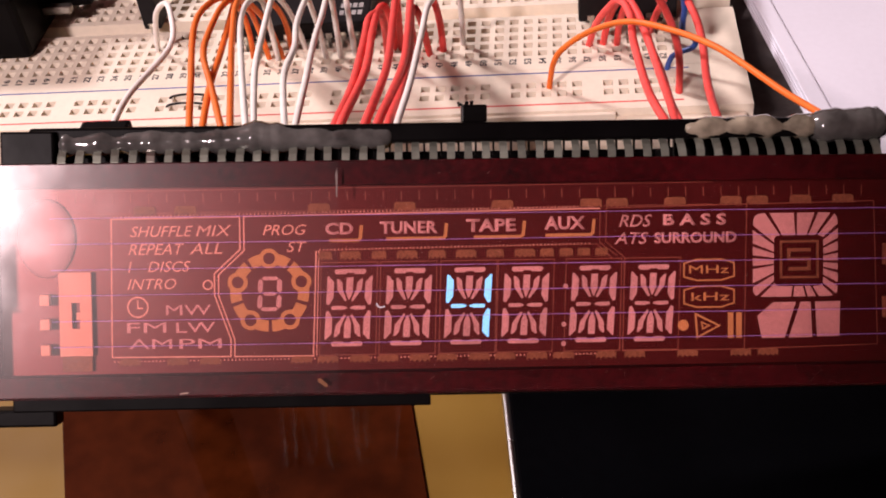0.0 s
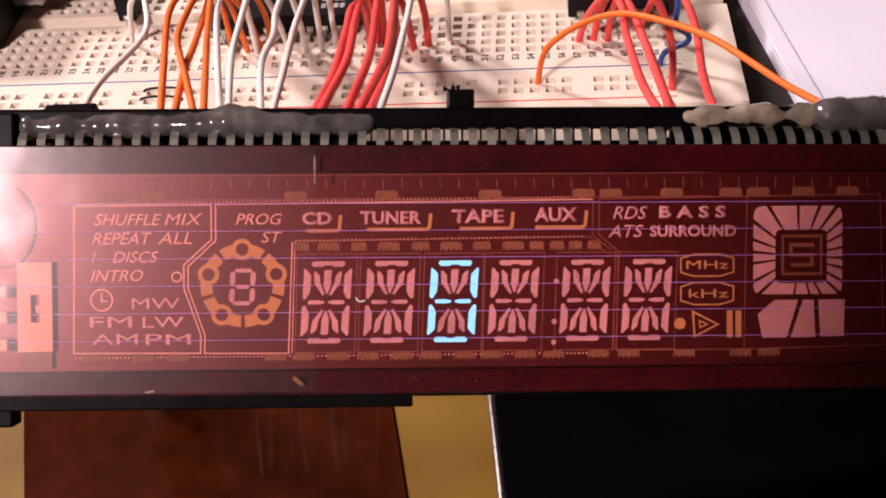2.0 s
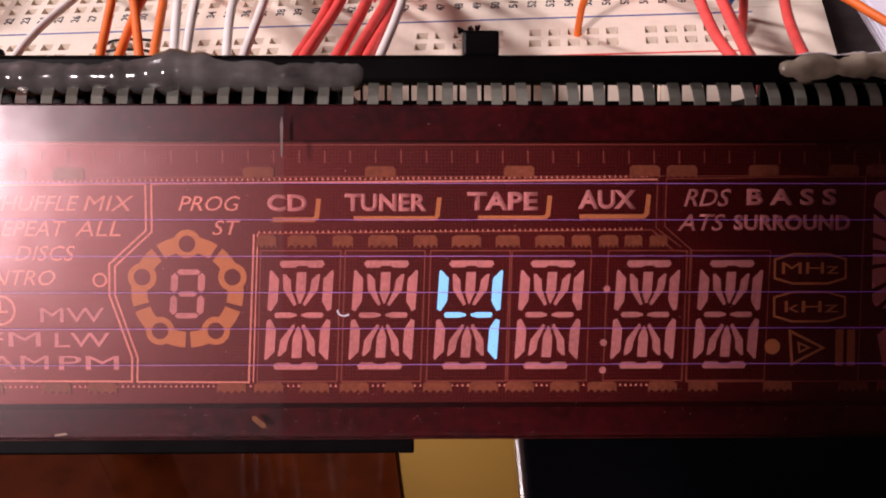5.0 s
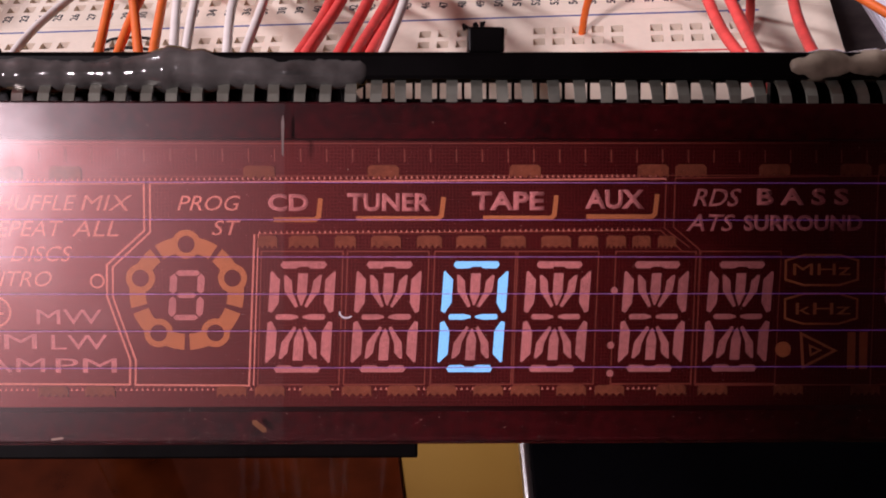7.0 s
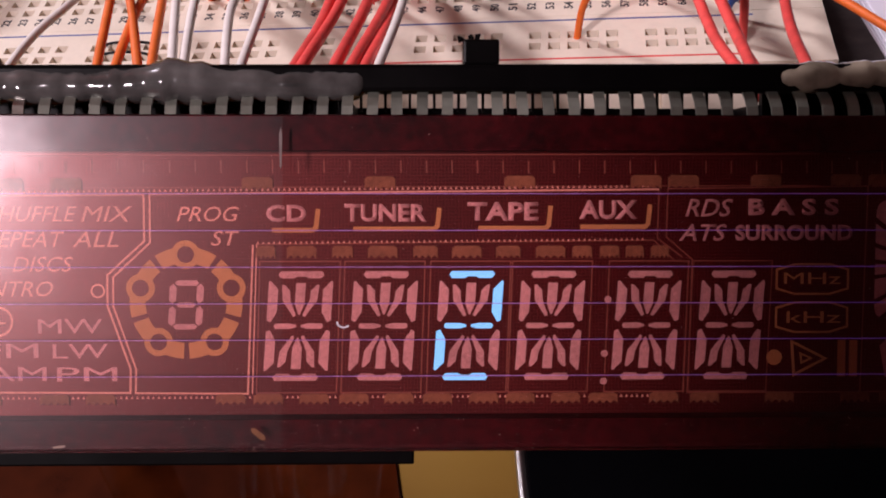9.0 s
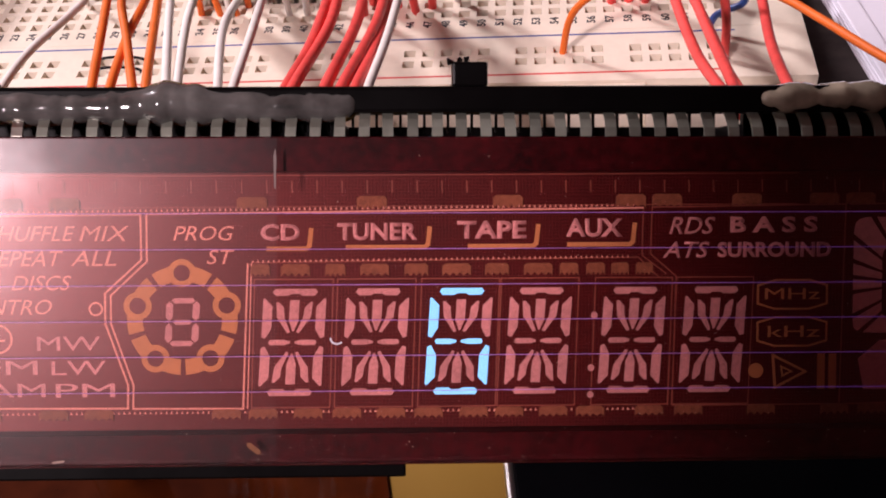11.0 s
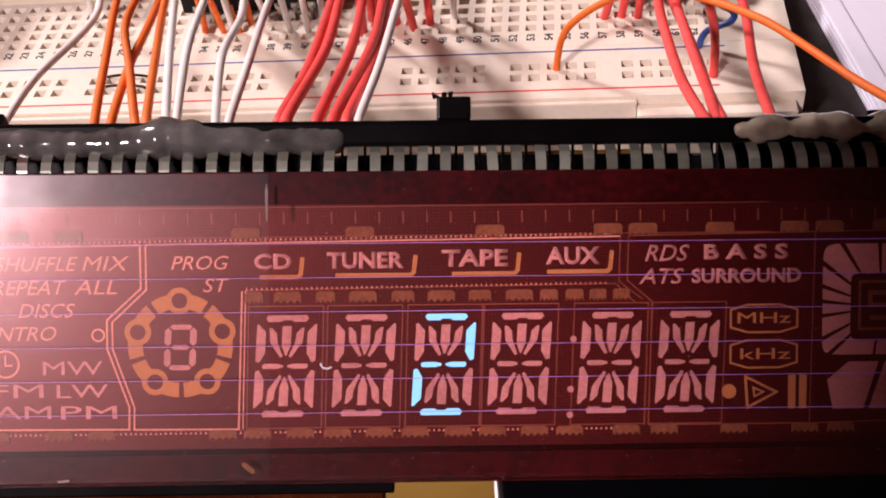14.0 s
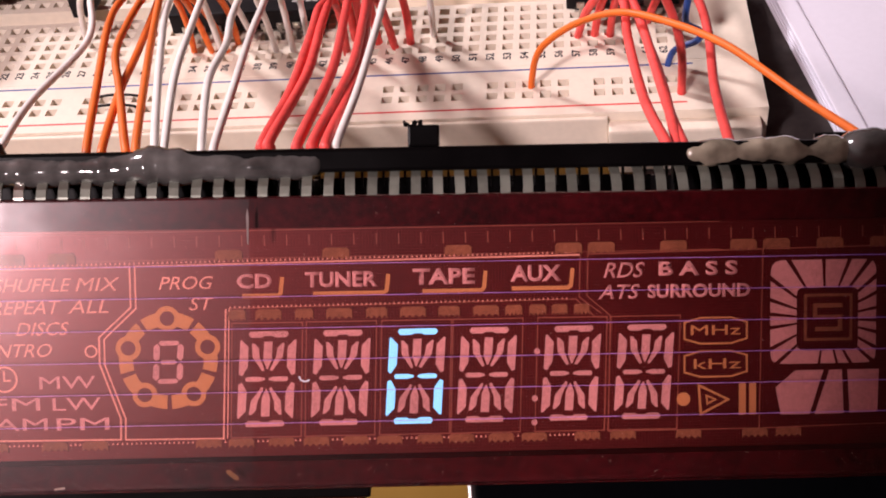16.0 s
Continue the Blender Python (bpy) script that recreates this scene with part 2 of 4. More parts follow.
def box_part(name, mat, parent, sizes, bevel=0.0, label=""):
    bm = bmesh.new()
    box(bm, *[s * MM for s in sizes], bevel * MM)
    return part(name, bm, mat, parent, label)


def tube(bm, points, radius, sides=10, ends=True):
    """A round rod along points."""
    rings, side = [], None
    for i, p in enumerate(points):
        way = (points[min(i + 1, len(points) - 1)] - points[max(i - 1, 0)]).normalized()
        side = (way.orthogonal() if side is None else side - way * side.dot(way)).normalized()
        other = way.cross(side)
        rings.append([bm.verts.new(p + radius * (math.cos(a) * side + math.sin(a) * other)) for a in (2 * math.pi * k / sides for k in range(sides))])
    for a, b in zip(rings, rings[1:]):
        for k in range(sides):
            bm.faces.new((a[k], a[(k + 1) % sides], b[(k + 1) % sides], b[k]))
    if ends:
        bm.faces.new(rings[0][::-1])
        bm.faces.new(rings[-1])


def smooth_line(points, steps=8):
    """Catmull-Rom through the points."""
    p = [Vector(q) for q in points]
    p = [2 * p[0] - p[1]] + p + [2 * p[-1] - p[-2]]
    line = []
    for a, b, c, d in zip(p, p[1:], p[2:], p[3:]):
        for k in range(steps):
            t = k / steps
            line.append(0.5 * (2 * b + (c - a) * t + (2 * a - 5 * b + 4 * c - d) * t * t + (3 * b - a - 3 * c + d) * t ** 3))
    return line + [p[-2]]


def strip(bm, points, width, z0, z1, closed=False):
    """A flat trace of even width along a polyline."""
    p = [Vector((x, y)) for x, y in points]
    n = len(p)
    left, right = [], []
    for i in range(n):
        a, b, c = p[i - 1] if i or closed else None, p[i], p[(i + 1) % n] if i < n - 1 or closed else None
        ways = [w.normalized() for w in ((b - a) if a is not None else None, (c - b) if c is not None else None) if w is not None]
        way = sum(ways, Vector((0, 0))).normalized()
        across = Vector((-way.y, way.x)) * width / 2 / max(0.5, way.dot(ways[0]))
        left.append(b + across)
        right.append(b - across)
    for i in range(n if closed else n - 1):
        j = (i + 1) % n
        prism(bm, [right[i], right[j], left[j], left[i]], z0, z1)


def letters(text, x0, x1, y0, y1, slant=0.0, weight=0.0, thick=0.02):
    """A flat mesh of the built-in font, fitted into a box, leaning by slant."""
    curve = bpy.data.curves.new("letters", "FONT")
    curve.body, curve.offset, curve.resolution_u = text, weight, 3
    ob = new("letters", curve)
    me = bpy.data.meshes.new_from_object(ob.evaluated_get(bpy.context.evaluated_depsgraph_get()))
    bpy.data.objects.remove(ob)
    bpy.data.curves.remove(curve)
    bm = bmesh.new()
    bm.from_mesh(me)
    bpy.data.meshes.remove(me)
    xs, ys = [v.co.x for v in bm.verts], [v.co.y for v in bm.verts]
    lean = slant * (y1 - y0)
    for v in bm.verts:
        a, b = (v.co.x - min(xs)) / (max(xs) - min(xs)), (v.co.y - min(ys)) / (max(ys) - min(ys))
        v.co = (x0 + a * (x1 - x0 - lean) + lean * b, y0 + b * (y1 - y0), 0)
    top = bmesh.ops.extrude_face_region(bm, geom=bm.faces[:])["geom"]
    for v in top:
        if isinstance(v, bmesh.types.BMVert):
            v.co.z += thick
    return bm


def scaled(bm, k=MM):
    for v in bm.verts:
        v.co *= k
    return bm


def circle(x, y, r, n=24, start=0.0, turn=2 * math.pi):
    return [(x + r * math.cos(start + turn * k / n), y + r * math.sin(start + turn * k / n)) for k in range(n)]


def annulus(bm, x, y, r0, r1, z0, z1, n=28, start=0.0, turn=2 * math.pi):
    for k in range(n):
        a, b = start + turn * k / n, start + turn * (k + 1) / n
        ring = [(x + r * math.cos(t), y + r * math.sin(t)) for r, t in ((r0, a), (r1, a), (r1, b), (r0, b))]
        prism(bm, ring, z0, z1)


# ---- the room ----
def slab_of_room(name, mat, x0, x1, y0, y1, z0, z1):
    bm = bmesh.new()
    box(bm, x0, x1, y0, y1, z0, z1)
    return tagged(part(name, bm, mat), kind="structure")


# unseen room, added to shape fill light and what the glass reflects
slab_of_room("floor", FLOOR, -2.0, 2.0, -1.7, 2.0, -0.80, -0.75)
slab_of_room("ceiling", FILL_WALL, -2.1, 2.1, -1.8, 2.1, 1.65, 1.70)
slab_of_room("wall_behind_viewer", WALL, -2.0, 0.16, -1.45, -1.40, -0.75, 1.65)
slab_of_room("added_dark_wall", FILL_WALL, 0.16, 2.0, -1.45, -1.40, -0.75, 1.65)
slab_of_room("wall_far", FILL_WALL, -2.0, 2.0, 2.0, 2.05, -0.75, 1.65)
slab_of_room("wall_left", WALL, -2.05, -2.0, -1.75, 2.05, -0.75, 1.65)
slab_of_room("wall_right", FILL_WALL, 2.0, 2.05, -1.75, 2.05, -0.75, 1.65)

table = thing("table", "varnished light brown wooden table under the electronics", "table")
box_part("tabletop", WOOD, table, (-600, 700, -480, 450, -28, 0), 2)
for x in (-560, 640):
    for y in (-440, 410):
        box_part("leg", WOOD, table, (x, x + 50, y, y + 50, -750, -28), 2)

# ---- the phone that films: it shades the display as it comes near ----
phone = thing("phone", "dark hand-held phone filming above the display", "phone")
box_part("back", SLAB, phone, (-72, 83, -50, 14, 64.4, 70.4), 1.5)
box_part("screen", SLAB, phone, (-70, 81, -48, 12, 70.4, 71.4), 0.3)

# ---- things lying on the table ----
# added dark sheet: imitates shade and reflection on the bare wood
sheet = thing("table_shade", "added dark glossy sheet standing in for shade and reflection on the table", "acrylic sheet")
bm = bmesh.new()
prism(bm, [(-63.5, -50), (-37.3, -126), (5.0, -126), (-11.5, -50)], 0, 0.4)
for v in bm.verts:
    v.co *= MM
bmesh.ops.bevel(bm, geom=bm.edges[:], offset=0.0001, segments=1, affect="EDGES")
part("plate", bm, TABLE_SHADE, sheet)

tablet = thing("tablet", "glossy black tablet with silver rim lying flat", "tablet", pose(0.0140, -0.150, 0, 0, 0, 6.5))
box_part("back", SLAB, tablet, (0.9, 160, -60, 100, 0.4, 6.0), 0.6)
box_part("rim", ALU, tablet, (0, 0.9, -60, 100, 0.6, 6.4), 0.35, "thin brushed aluminium rim")
box_part("screen", SLAB, tablet, (0.9, 159.2, -59.2, 99.2, 6.0, 6.9), 0.25, "switched-off black glass screen")

mat_cloth = thing("dark_mat", "dark brown speckled fabric mat beside the breadboard", "mat")
box_part("cloth", MAT_DARK, mat_cloth, (26, 330, -52, 330, 0, 1.2), 0.3)

paper = thing("paper_stack", "stack of white paper with a lifted pale edge", "paper stack", pose(0.0585, -0.040, 0.0012, 0, 0, 8.5))
for i in range(4):
    box_part("sheet", PAPER, paper, (i * 0.12, 190 + i, -20, 262 - i, i * 0.6, i * 0.6 + 0.56), 0.1)
bm = bmesh.new()
box(bm, 0.0003, 0.0034, -0.020, 0.258, 0.00237, 0.00275, 0.0003)
part("folded_edge", bm, PAPER, paper, "bright folded paper edge")


# ---- the breadboard ----
PITCH = 2.54
ROWS_FRONT = [2.3 + PITCH * k for k in range(5)]
ROWS_BACK = [20.1 + PITCH * k for k in range(5)]
RAILS = [-7.3, -9.84]
COLUMNS = [(n - 50) * PITCH for n in range(1, 64)]
RAIL_COLUMNS = [20.97 - 15.24 * g + PITCH * k for g in range(10) for k in range(5)]
BOARD_TOP = 9.5

board = thing("breadboard", "ivory plastic solderless breadboard with numbered columns and rails", "breadboard")


def socket_field(bm, xs, ys, x0, x1, y0, y1, top, depth=2.2):
    """A plate whose sockets are pits with funnelled mouths, and plain plastic between and round them."""
    mouth, bottom = 0.78, 0.5
    lines_x = sorted({round(v, 3) for x in xs for v in (x - mouth, x + mouth)} | {x0, x1})
    lines_y = sorted({round(v, 3) for y in ys for v in (y - mouth, y + mouth)} | {y0, y1})
    verts = {}

    def vert(x, y):
        if (x, y) not in verts:
            verts[x, y] = bm.verts.new((x * MM, y * MM, top * MM))
        return verts[x, y]

    pits_x, pits_y = {round(x - mouth, 3): x for x in xs}, {round(y - mouth, 3): y for y in ys}
    for xa, xb in zip(lines_x, lines_x[1:]):
        for ya, yb in zip(lines_y, lines_y[1:]):
            ring = [vert(xa, ya), vert(xb, ya), vert(xb, yb), vert(xa, yb)]
            if xa in pits_x and ya in pits_y:
                x, y = pits_x[xa], pits_y[ya]
                low = [bm.verts.new(((x + a * bottom) * MM, (y + b * bottom) * MM, (top - depth) * MM)) for a, b in ((-1, -1), (1, -1), (1, 1), (-1, 1))]
                # floor and two walls take the darker ivory, as painted shade
                for k in range(4):
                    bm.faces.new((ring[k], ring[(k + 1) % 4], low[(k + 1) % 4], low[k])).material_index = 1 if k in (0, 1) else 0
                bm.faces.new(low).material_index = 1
            else:
                bm.faces.new(ring)
    outer = [(x0, y0), (x1, y0), (x1, y1), (x0, y1)]
    base = [bm.verts.new((x * MM, y * MM, 0.4 * MM)) for x, y in outer]
    sides = [[vert(x, y0) for x in lines_x], [vert(x1, y) for y in lines_y], [vert(x, y1) for x in lines_x[::-1]], [vert(x0, y) for y in lines_y[::-1]]]
    for k, line in enumerate(sides):
        bm.faces.new([base[k], base[(k + 1) % 4]] + line[::-1])


def board_part(name, xs, ys, x0, x1, y0, y1, top):
    bm = bmesh.new()
    socket_field(bm, [x for x in xs if x0 < x < x1], ys, x0, x1, y0, y1, top)
    me = bpy.data.meshes.new(name)
    bm.to_mesh(me)
    bm.free()
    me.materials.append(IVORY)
    me.materials.append(SOCKET_SHADE)
    ob = new(name, me)
    ob.parent = board
    return ob


LEFT, RIGHT = -133.0, 43.7
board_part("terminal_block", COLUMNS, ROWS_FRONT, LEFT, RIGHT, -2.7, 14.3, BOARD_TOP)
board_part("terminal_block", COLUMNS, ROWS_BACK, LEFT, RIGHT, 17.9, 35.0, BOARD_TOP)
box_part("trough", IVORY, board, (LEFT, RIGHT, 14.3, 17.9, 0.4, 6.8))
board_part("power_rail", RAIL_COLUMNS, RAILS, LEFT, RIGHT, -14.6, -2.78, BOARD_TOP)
box_part("front_lip", IVORY, board, (LEFT, 22, -15.4, -14.63, 2.2, 9.1), 0.3)
box_part("front_tongue", IVORY, board, (22, RIGHT - 1, -17.2, -14.63, 0.6, 8.2), 0.4)
for x in (-100, -60, -20, 10, 33):
    box_part("rail_bracket", IVORY, board, (x - 4, x + 4, 35.0, 36.5, 1, 8), 0.3)
box_part("blue_line", BLUE_PRINT, board, (LEFT + 6, RIGHT - 9.3, -4.0, -3.65, 9.5, 9.512))
box_part("red_line", RED_PRINT, board, (LEFT + 6, RIGHT - 10.8, -12.95, -12.6, 9.5, 9.512))
for n in range(14, 64):
    bm = letters(str(n), -0.85, 0.85, -0.62, 0.62, 0, 0.03, 0.012)
    bmesh.ops.rotate(bm, verts=bm.verts, matrix=Matrix.Rotation(radians(90), 3, "Z"))
    bmesh.ops.translate(bm, verts=bm.verts, vec=((n - 50) * PITCH, -0.15, BOARD_TOP))
    part("column_number", scaled(bm), PRINT, board)


# ---- chips, plugs and jumper wires on the breadboard ----
def chip(x0, x1, y0, y1, label, group="chips on the breadboard", height=4.4, print_rows=0):
    ob = thing("chip", label, "chip", pose((x0 + x1) / 2 * MM, (y0 + y1) / 2 * MM, BOARD_TOP * MM), group)
    a, b = (x1 - x0) / 2, (y1 - y0) / 2
    bm = bmesh.new()
    box(bm, -a * MM, a * MM, -b * MM, b * MM, 0.9 * MM, height * MM, 0.35 * MM)
    part("body", bm, CHIP, ob)
    count = int((x1 - x0) / PITCH)
    for s in (-1, 1):
        for k in range(count):
            x = -count * PITCH / 2 + PITCH * (k + 0.5)
            bm = bmesh.new()
            box(bm, (x - 0.6) * MM, (x + 0.6) * MM, s * b * MM - 0.0002, s * b * MM + 0.0002, 1.2 * MM, 2.2 * MM)
            box(bm, (x - 0.25) * MM, (x + 0.25) * MM, s * (b + 0.35) * MM - 0.00015, s * (b + 0.35) * MM + 0.00015, -1.5 * MM, 1.9 * MM)
            part("lead", bm, TIN, ob)
    for k in range(print_rows):
        bm = bmesh.new()
        for j in range(4):
            box(bm, (a - 5.5 + j * 1.1) * MM, (a - 4.7 + j * 1.1) * MM, (-b + 2.2 + 2.4 * k) * MM, (-b + 3.7 + 2.4 * k) * MM, height * MM, (height + 0.01) * MM)
        part("marking", bm, CHIP_PRINT, ob, "grey printed marking")
    return ob


chip(-45.5, -20.5, 8.2, 23.8, "black plastic chip with printed marking, wired all round", print_rows=2)
chip(16.5, 33.5, 10.0, 22.4, "black plastic chip half hidden by red wires", height=6.0)
chip(-63.9, -60.6, 14.2, 19.8, "small black upright chip beside a looped white wire", height=9.0)

plug = thing("connector_plug", "black plastic connector plug at the breadboard's end", "connector", pose(-0.0921, 0.016, BOARD_TOP * MM))
box_part("housing", BLACK_PLASTIC, plug, (-14, 8.5, -9, 12, 0.2, 13), 1.2)
box_part("arm", BLACK_PLASTIC, plug, (8.5, 17, 4, 14, 3, 12), 1.0)
box_part("contact", TIN, plug, (8.5, 14, 0.6, 2.4, 3.5, 5), 0.3, "bright tinned contact")

WIRE_LABELS = {
    "orange": "orange insulated jumper wire plugged into the breadboard",
    "white": "white insulated jumper wire plugged into the breadboard",
    "red": "red insulated jumper wire plugged into the breadboard",
    "blue": "short blue jumper wire with bent bare end",
}


def wire(colour, *points):
    """An insulated wire through points in millimetres, with its bare end in the socket."""
    ob = thing("jumper_wire", WIRE_LABELS[colour], "wire", group=colour + " jumper wires")
    line = smooth_line([Vector(p) * MM for p in points])
    bm = bmesh.new()
    tube(bm, line, 0.0006 if colour == "red" else 0.00048)
    part("insulation", bm, INSULATION[colour], ob, smooth=True)
    bm = bmesh.new()
    foot = line[0]
    tube(bm, [foot + Vector((0, 0, -0.0016)), foot + Vector((0, 0, 0.0001))], 0.0003, 8)
    part("bare_end", bm, TIN, ob)


wire("orange", (-41.7, 5.0, 8.0), (-40.4, 2.3, 15.6), (-39.6, -1.7, 23.1), (-40.6, -6.2, 28.2), (-41.7, -13.5, 30.6), (-41.0, -21.8, 31.9), (-37.3, -37.3, 33.9), (-34.0, -51.0, 35.4), (-33.7, -51.5, 34.6))
wire("orange", (-38.6, 4.9, 8.0), (-37.9, -0.1, 18.7), (-37.7, -3.7, 24.5), (-38.2, -6.8, 28.1), (-37.0, -18.0, 29.8), (-35.6, -28.6, 31.7), (-34.5, -38.3, 33.4), (-32.3, -50.9, 35.4), (-32.1, -51.5, 34.5))
wire("orange", (-36.0, 4.7, 8.0), (-36.0, 1.2, 16.6), (-36.4, -2.4, 22.8), (-37.6, -7.0, 28.5), (-38.7, -12.5, 30.6), (-38.4, -22.3, 32.1), (-37.3, -30.1, 33.2), (-34.3, -38.4, 33.9), (-29.8, -50.8, 35.3), (-29.3, -51.4, 34.3))
wire("orange", (-34.8, 6.8, 8.0), (-33.9, 3.2, 17.0), (-34.2, -0.7, 23.3), (-35.6, -5.6, 28.0), (-36.8, -11.2, 30.2), (-34.7, -23.5, 31.8), (-31.7, -37.2, 33.7), (-28.7, -50.6, 35.3), (-28.3, -51.2, 34.4))
wire("white", (-60.6, 8.8, 8.0), (-56.9, 4.2, 19.1), (-53.1, 0.3, 23.9), (-49.9, -6.3, 25.9), (-48.0, -15.1, 25.2), (-49.6, -31.3, 27.6), (-47.8, -44.0, 30.7), (-44.6, -52.3, 34.4), (-44.3, -52.9, 33.5))
wire("white", (-36.9, 4.2, 8.0), (-35.8, 0.2, 17.3), (-34.6, -5.1, 26.5), (-35.4, -8.2, 28.8), (-35.3, -15.5, 30.2), (-31.7, -31.0, 32.7), (-26.7, -50.4, 35.3), (-26.3, -50.9, 34.4))
wire("white", (-32.2, 7.6, 8.0), (-32.1, 2.2, 18.5), (-32.3, -1.9, 24.5), (-32.8, -4.3, 27.0), (-32.4, -10.3, 27.9), (-31.2, -20.4, 29.7), (-29.3, -33.5, 32.3), (-25.7, -50.6, 35.0), (-25.4, -51.1, 34.2))
wire("white", (-28.2, 4.3, 8.0), (-27.5, -0.0, 17.7), (-27.0, -4.6, 25.3), (-27.1, -6.0, 27.2), (-26.7, -16.3, 28.9), (-25.4, -24.8, 30.3), (-24.7, -35.7, 32.7), (-21.7, -50.4, 34.8), (-21.5, -51.0, 33.9))
wire("white", (-25.6, 4.2, 8.0), (-24.3, -0.5, 19.0), (-23.4, -4.5, 26.2), (-23.7, -5.6, 27.3), (-23.3, -13.2, 28.3), (-22.8, -22.9, 30.0), (-21.5, -37.3, 32.5), (-20.4, -50.3, 34.7), (-20.3, -51.0, 33.8))
wire("white", (-23.0, 4.4, 8.0), (-23.0, 4.5, 15.8), (-23.0, 4.4, 22.5), (-23.7, 4.0, 27.0))
wire("red", (-17.2, 3.7, 8.0), (-16.1, -0.6, 16.7), (-15.7, -4.7, 23.0), (-16.8, -8.9, 24.9), (-16.4, -17.5, 26.4), (-15.3, -35.6, 30.8), (-15.2, -49.8, 34.7), (-15.1, -50.4, 33.8))
wire("red", (-16.2, 6.7, 8.0), (-15.3, 2.0, 17.1), (-15.4, -1.8, 22.6), (-16.0, -5.5, 23.9), (-15.5, -14.9, 26.0), (-14.1, -31.7, 30.2), (-14.3, -49.9, 35.1), (-14.3, -50.5, 34.3))
wire("red", (-15.0, 6.6, 8.0), (-13.7, 0.7, 20.0), (-13.1, -2.3, 24.8), (-12.4, -13.3, 26.6), (-11.1, -31.1, 30.2), (-11.3, -49.9, 34.8), (-11.3, -50.6, 33.9))
wire("red", (-12.3, 5.6, 8.0), (-11.8, 1.0, 17.6), (-10.7, -3.2, 24.5), (-9.8, -15.0, 26.6), (-8.9, -30.8, 30.0), (-9.7, -49.7, 34.7), (-9.7, -50.3, 33.9))
wire("red", (-9.6, 4.2, 8.0), (-9.6, 0.3, 15.6), (-9.6, -4.6, 22.9), (-10.3, -6.6, 24.1), (-8.4, -28.1, 28.6), (-8.4, -49.8, 34.5), (-8.3, -50.3, 33.6))
wire("white", (-3.9, 6.4, 8.0), (-3.4, 3.8, 15.4), (-3.2, -0.2, 23.7), (-4.8, -3.5, 26.7), (-6.7, -11.6, 28.4), (-6.9, -21.5, 29.6), (-6.9, -37.6, 32.2), (-7.3, -49.6, 34.3), (-7.3, -50.3, 33.4))
wire("red", (-7.2, 4.4, 8.0), (-7.2, 3.8, 15.1), (-7.7, 3.0, 20.0), (-8.6, 2.2, 22.6), (-9.3, 1.6, 24.6))
wire("red", (17.9, 4.8, 8.0), (19.2, 1.6, 14.9), (21.2, -2.2, 20.6), (22.9, -4.7, 23.4), (24.2, -10.1, 24.0), (24.3, -18.7, 24.6), (25.4, -35.2, 27.3), (27.1, -47.7, 30.6), (27.2, -48.3, 29.7))
wire("red", (20.5, 5.0, 8.0), (21.2, 2.0, 15.0), (22.4, -1.2, 20.5), (24.1, -3.9, 23.2), (25.9, -12.1, 23.9), (27.1, -23.8, 24.8), (28.1, -37.8, 27.3), (28.9, -47.7, 30.1), (29.0, -48.4, 29.3))
wire("red", (22.9, 4.8, 8.0), (23.2, 1.2, 15.3), (24.0, -2.4, 20.9), (25.0, -4.5, 21.9), (26.6, -16.4, 23.2), (27.8, -28.8, 25.2), (28.2, -47.8, 30.1), (28.2, -48.5, 29.3))
wire("red", (32.3, -10.9, 8.0), (32.1, -10.2, 15.6), (30.7, -9.9, 21.6), (28.5, -10.0, 26.8), (27.4, -10.1, 28.9))
wire("red", (28.2, 7.8, 8.0), (30.0, 4.0, 16.4), (32.0, 0.0, 22.8), (33.9, -8.8, 23.5), (34.4, -18.1, 24.1), (33.8, -31.8, 25.6), (33.9, -47.4, 29.0), (34.0, -48.1, 28.1))
wire("orange", (11.1, -7.9, 8.0), (12.2, -8.8, 15.0), (14.5, -9.6, 18.7), (18.7, -11.6, 22.6), (23.8, -15.0, 25.9), (29.6, -20.8, 27.8), (34.6, -27.4, 29.3), (38.1, -32.8, 29.7), (42.3, -41.3, 30.8), (45.7, -51.5, 34.0), (46.2, -52.1, 33.1))
wire("blue", (30.6, -4.1, 8.0), (31.6, -4.1, 11.9), (34.7, -5.2, 14.3), (34.9, -5.1, 15.8), (32.9, -5.8, 17.9), (33.0, -5.7, 22.0), (32.4, -5.8, 25.1))

staple = thing("wire_link", "thin dark bare wire link over the rail", "wire link")
for y in (-6.9, -9.4):
    bm = bmesh.new()
    tube(bm, smooth_line([Vector(p) * MM for p in ((-54.2, y, 8.6), (-53.8, y, 9.8), (-51, y + 0.3, 10.0), (-47.4, y, 9.8), (-47.0, y, 8.6))]), 0.0002, 8)
    part("strand", bm, CHIP, staple, smooth=True)


# ---- the vacuum fluorescent display: its space has x along the glass, y up the glass, z out of it, in millimetres ----
DISPLAY = pose(0.00031, -0.07981, 0.02579, 49.708, 5.979, 5.653)
display = thing("display", "tinted glass fluorescent display module with one lit digit", "display", DISPLAY)
FACE = 0.02          # thickness of printed phosphor
U0, U1, V0, V1 = -51.0, 52.5, -5.0, 20.7


def plate(name, mat, outline, z0, z1, parent=display, label=""):
    bm = bmesh.new()
    prism(bm, outline, z0, z1)
    return part(name, scaled(bm), mat, parent, label)


def rect(x0, x1, y0, y1):
    return [(x0, y0), (x1, y0), (x1, y1), (x0, y1)]


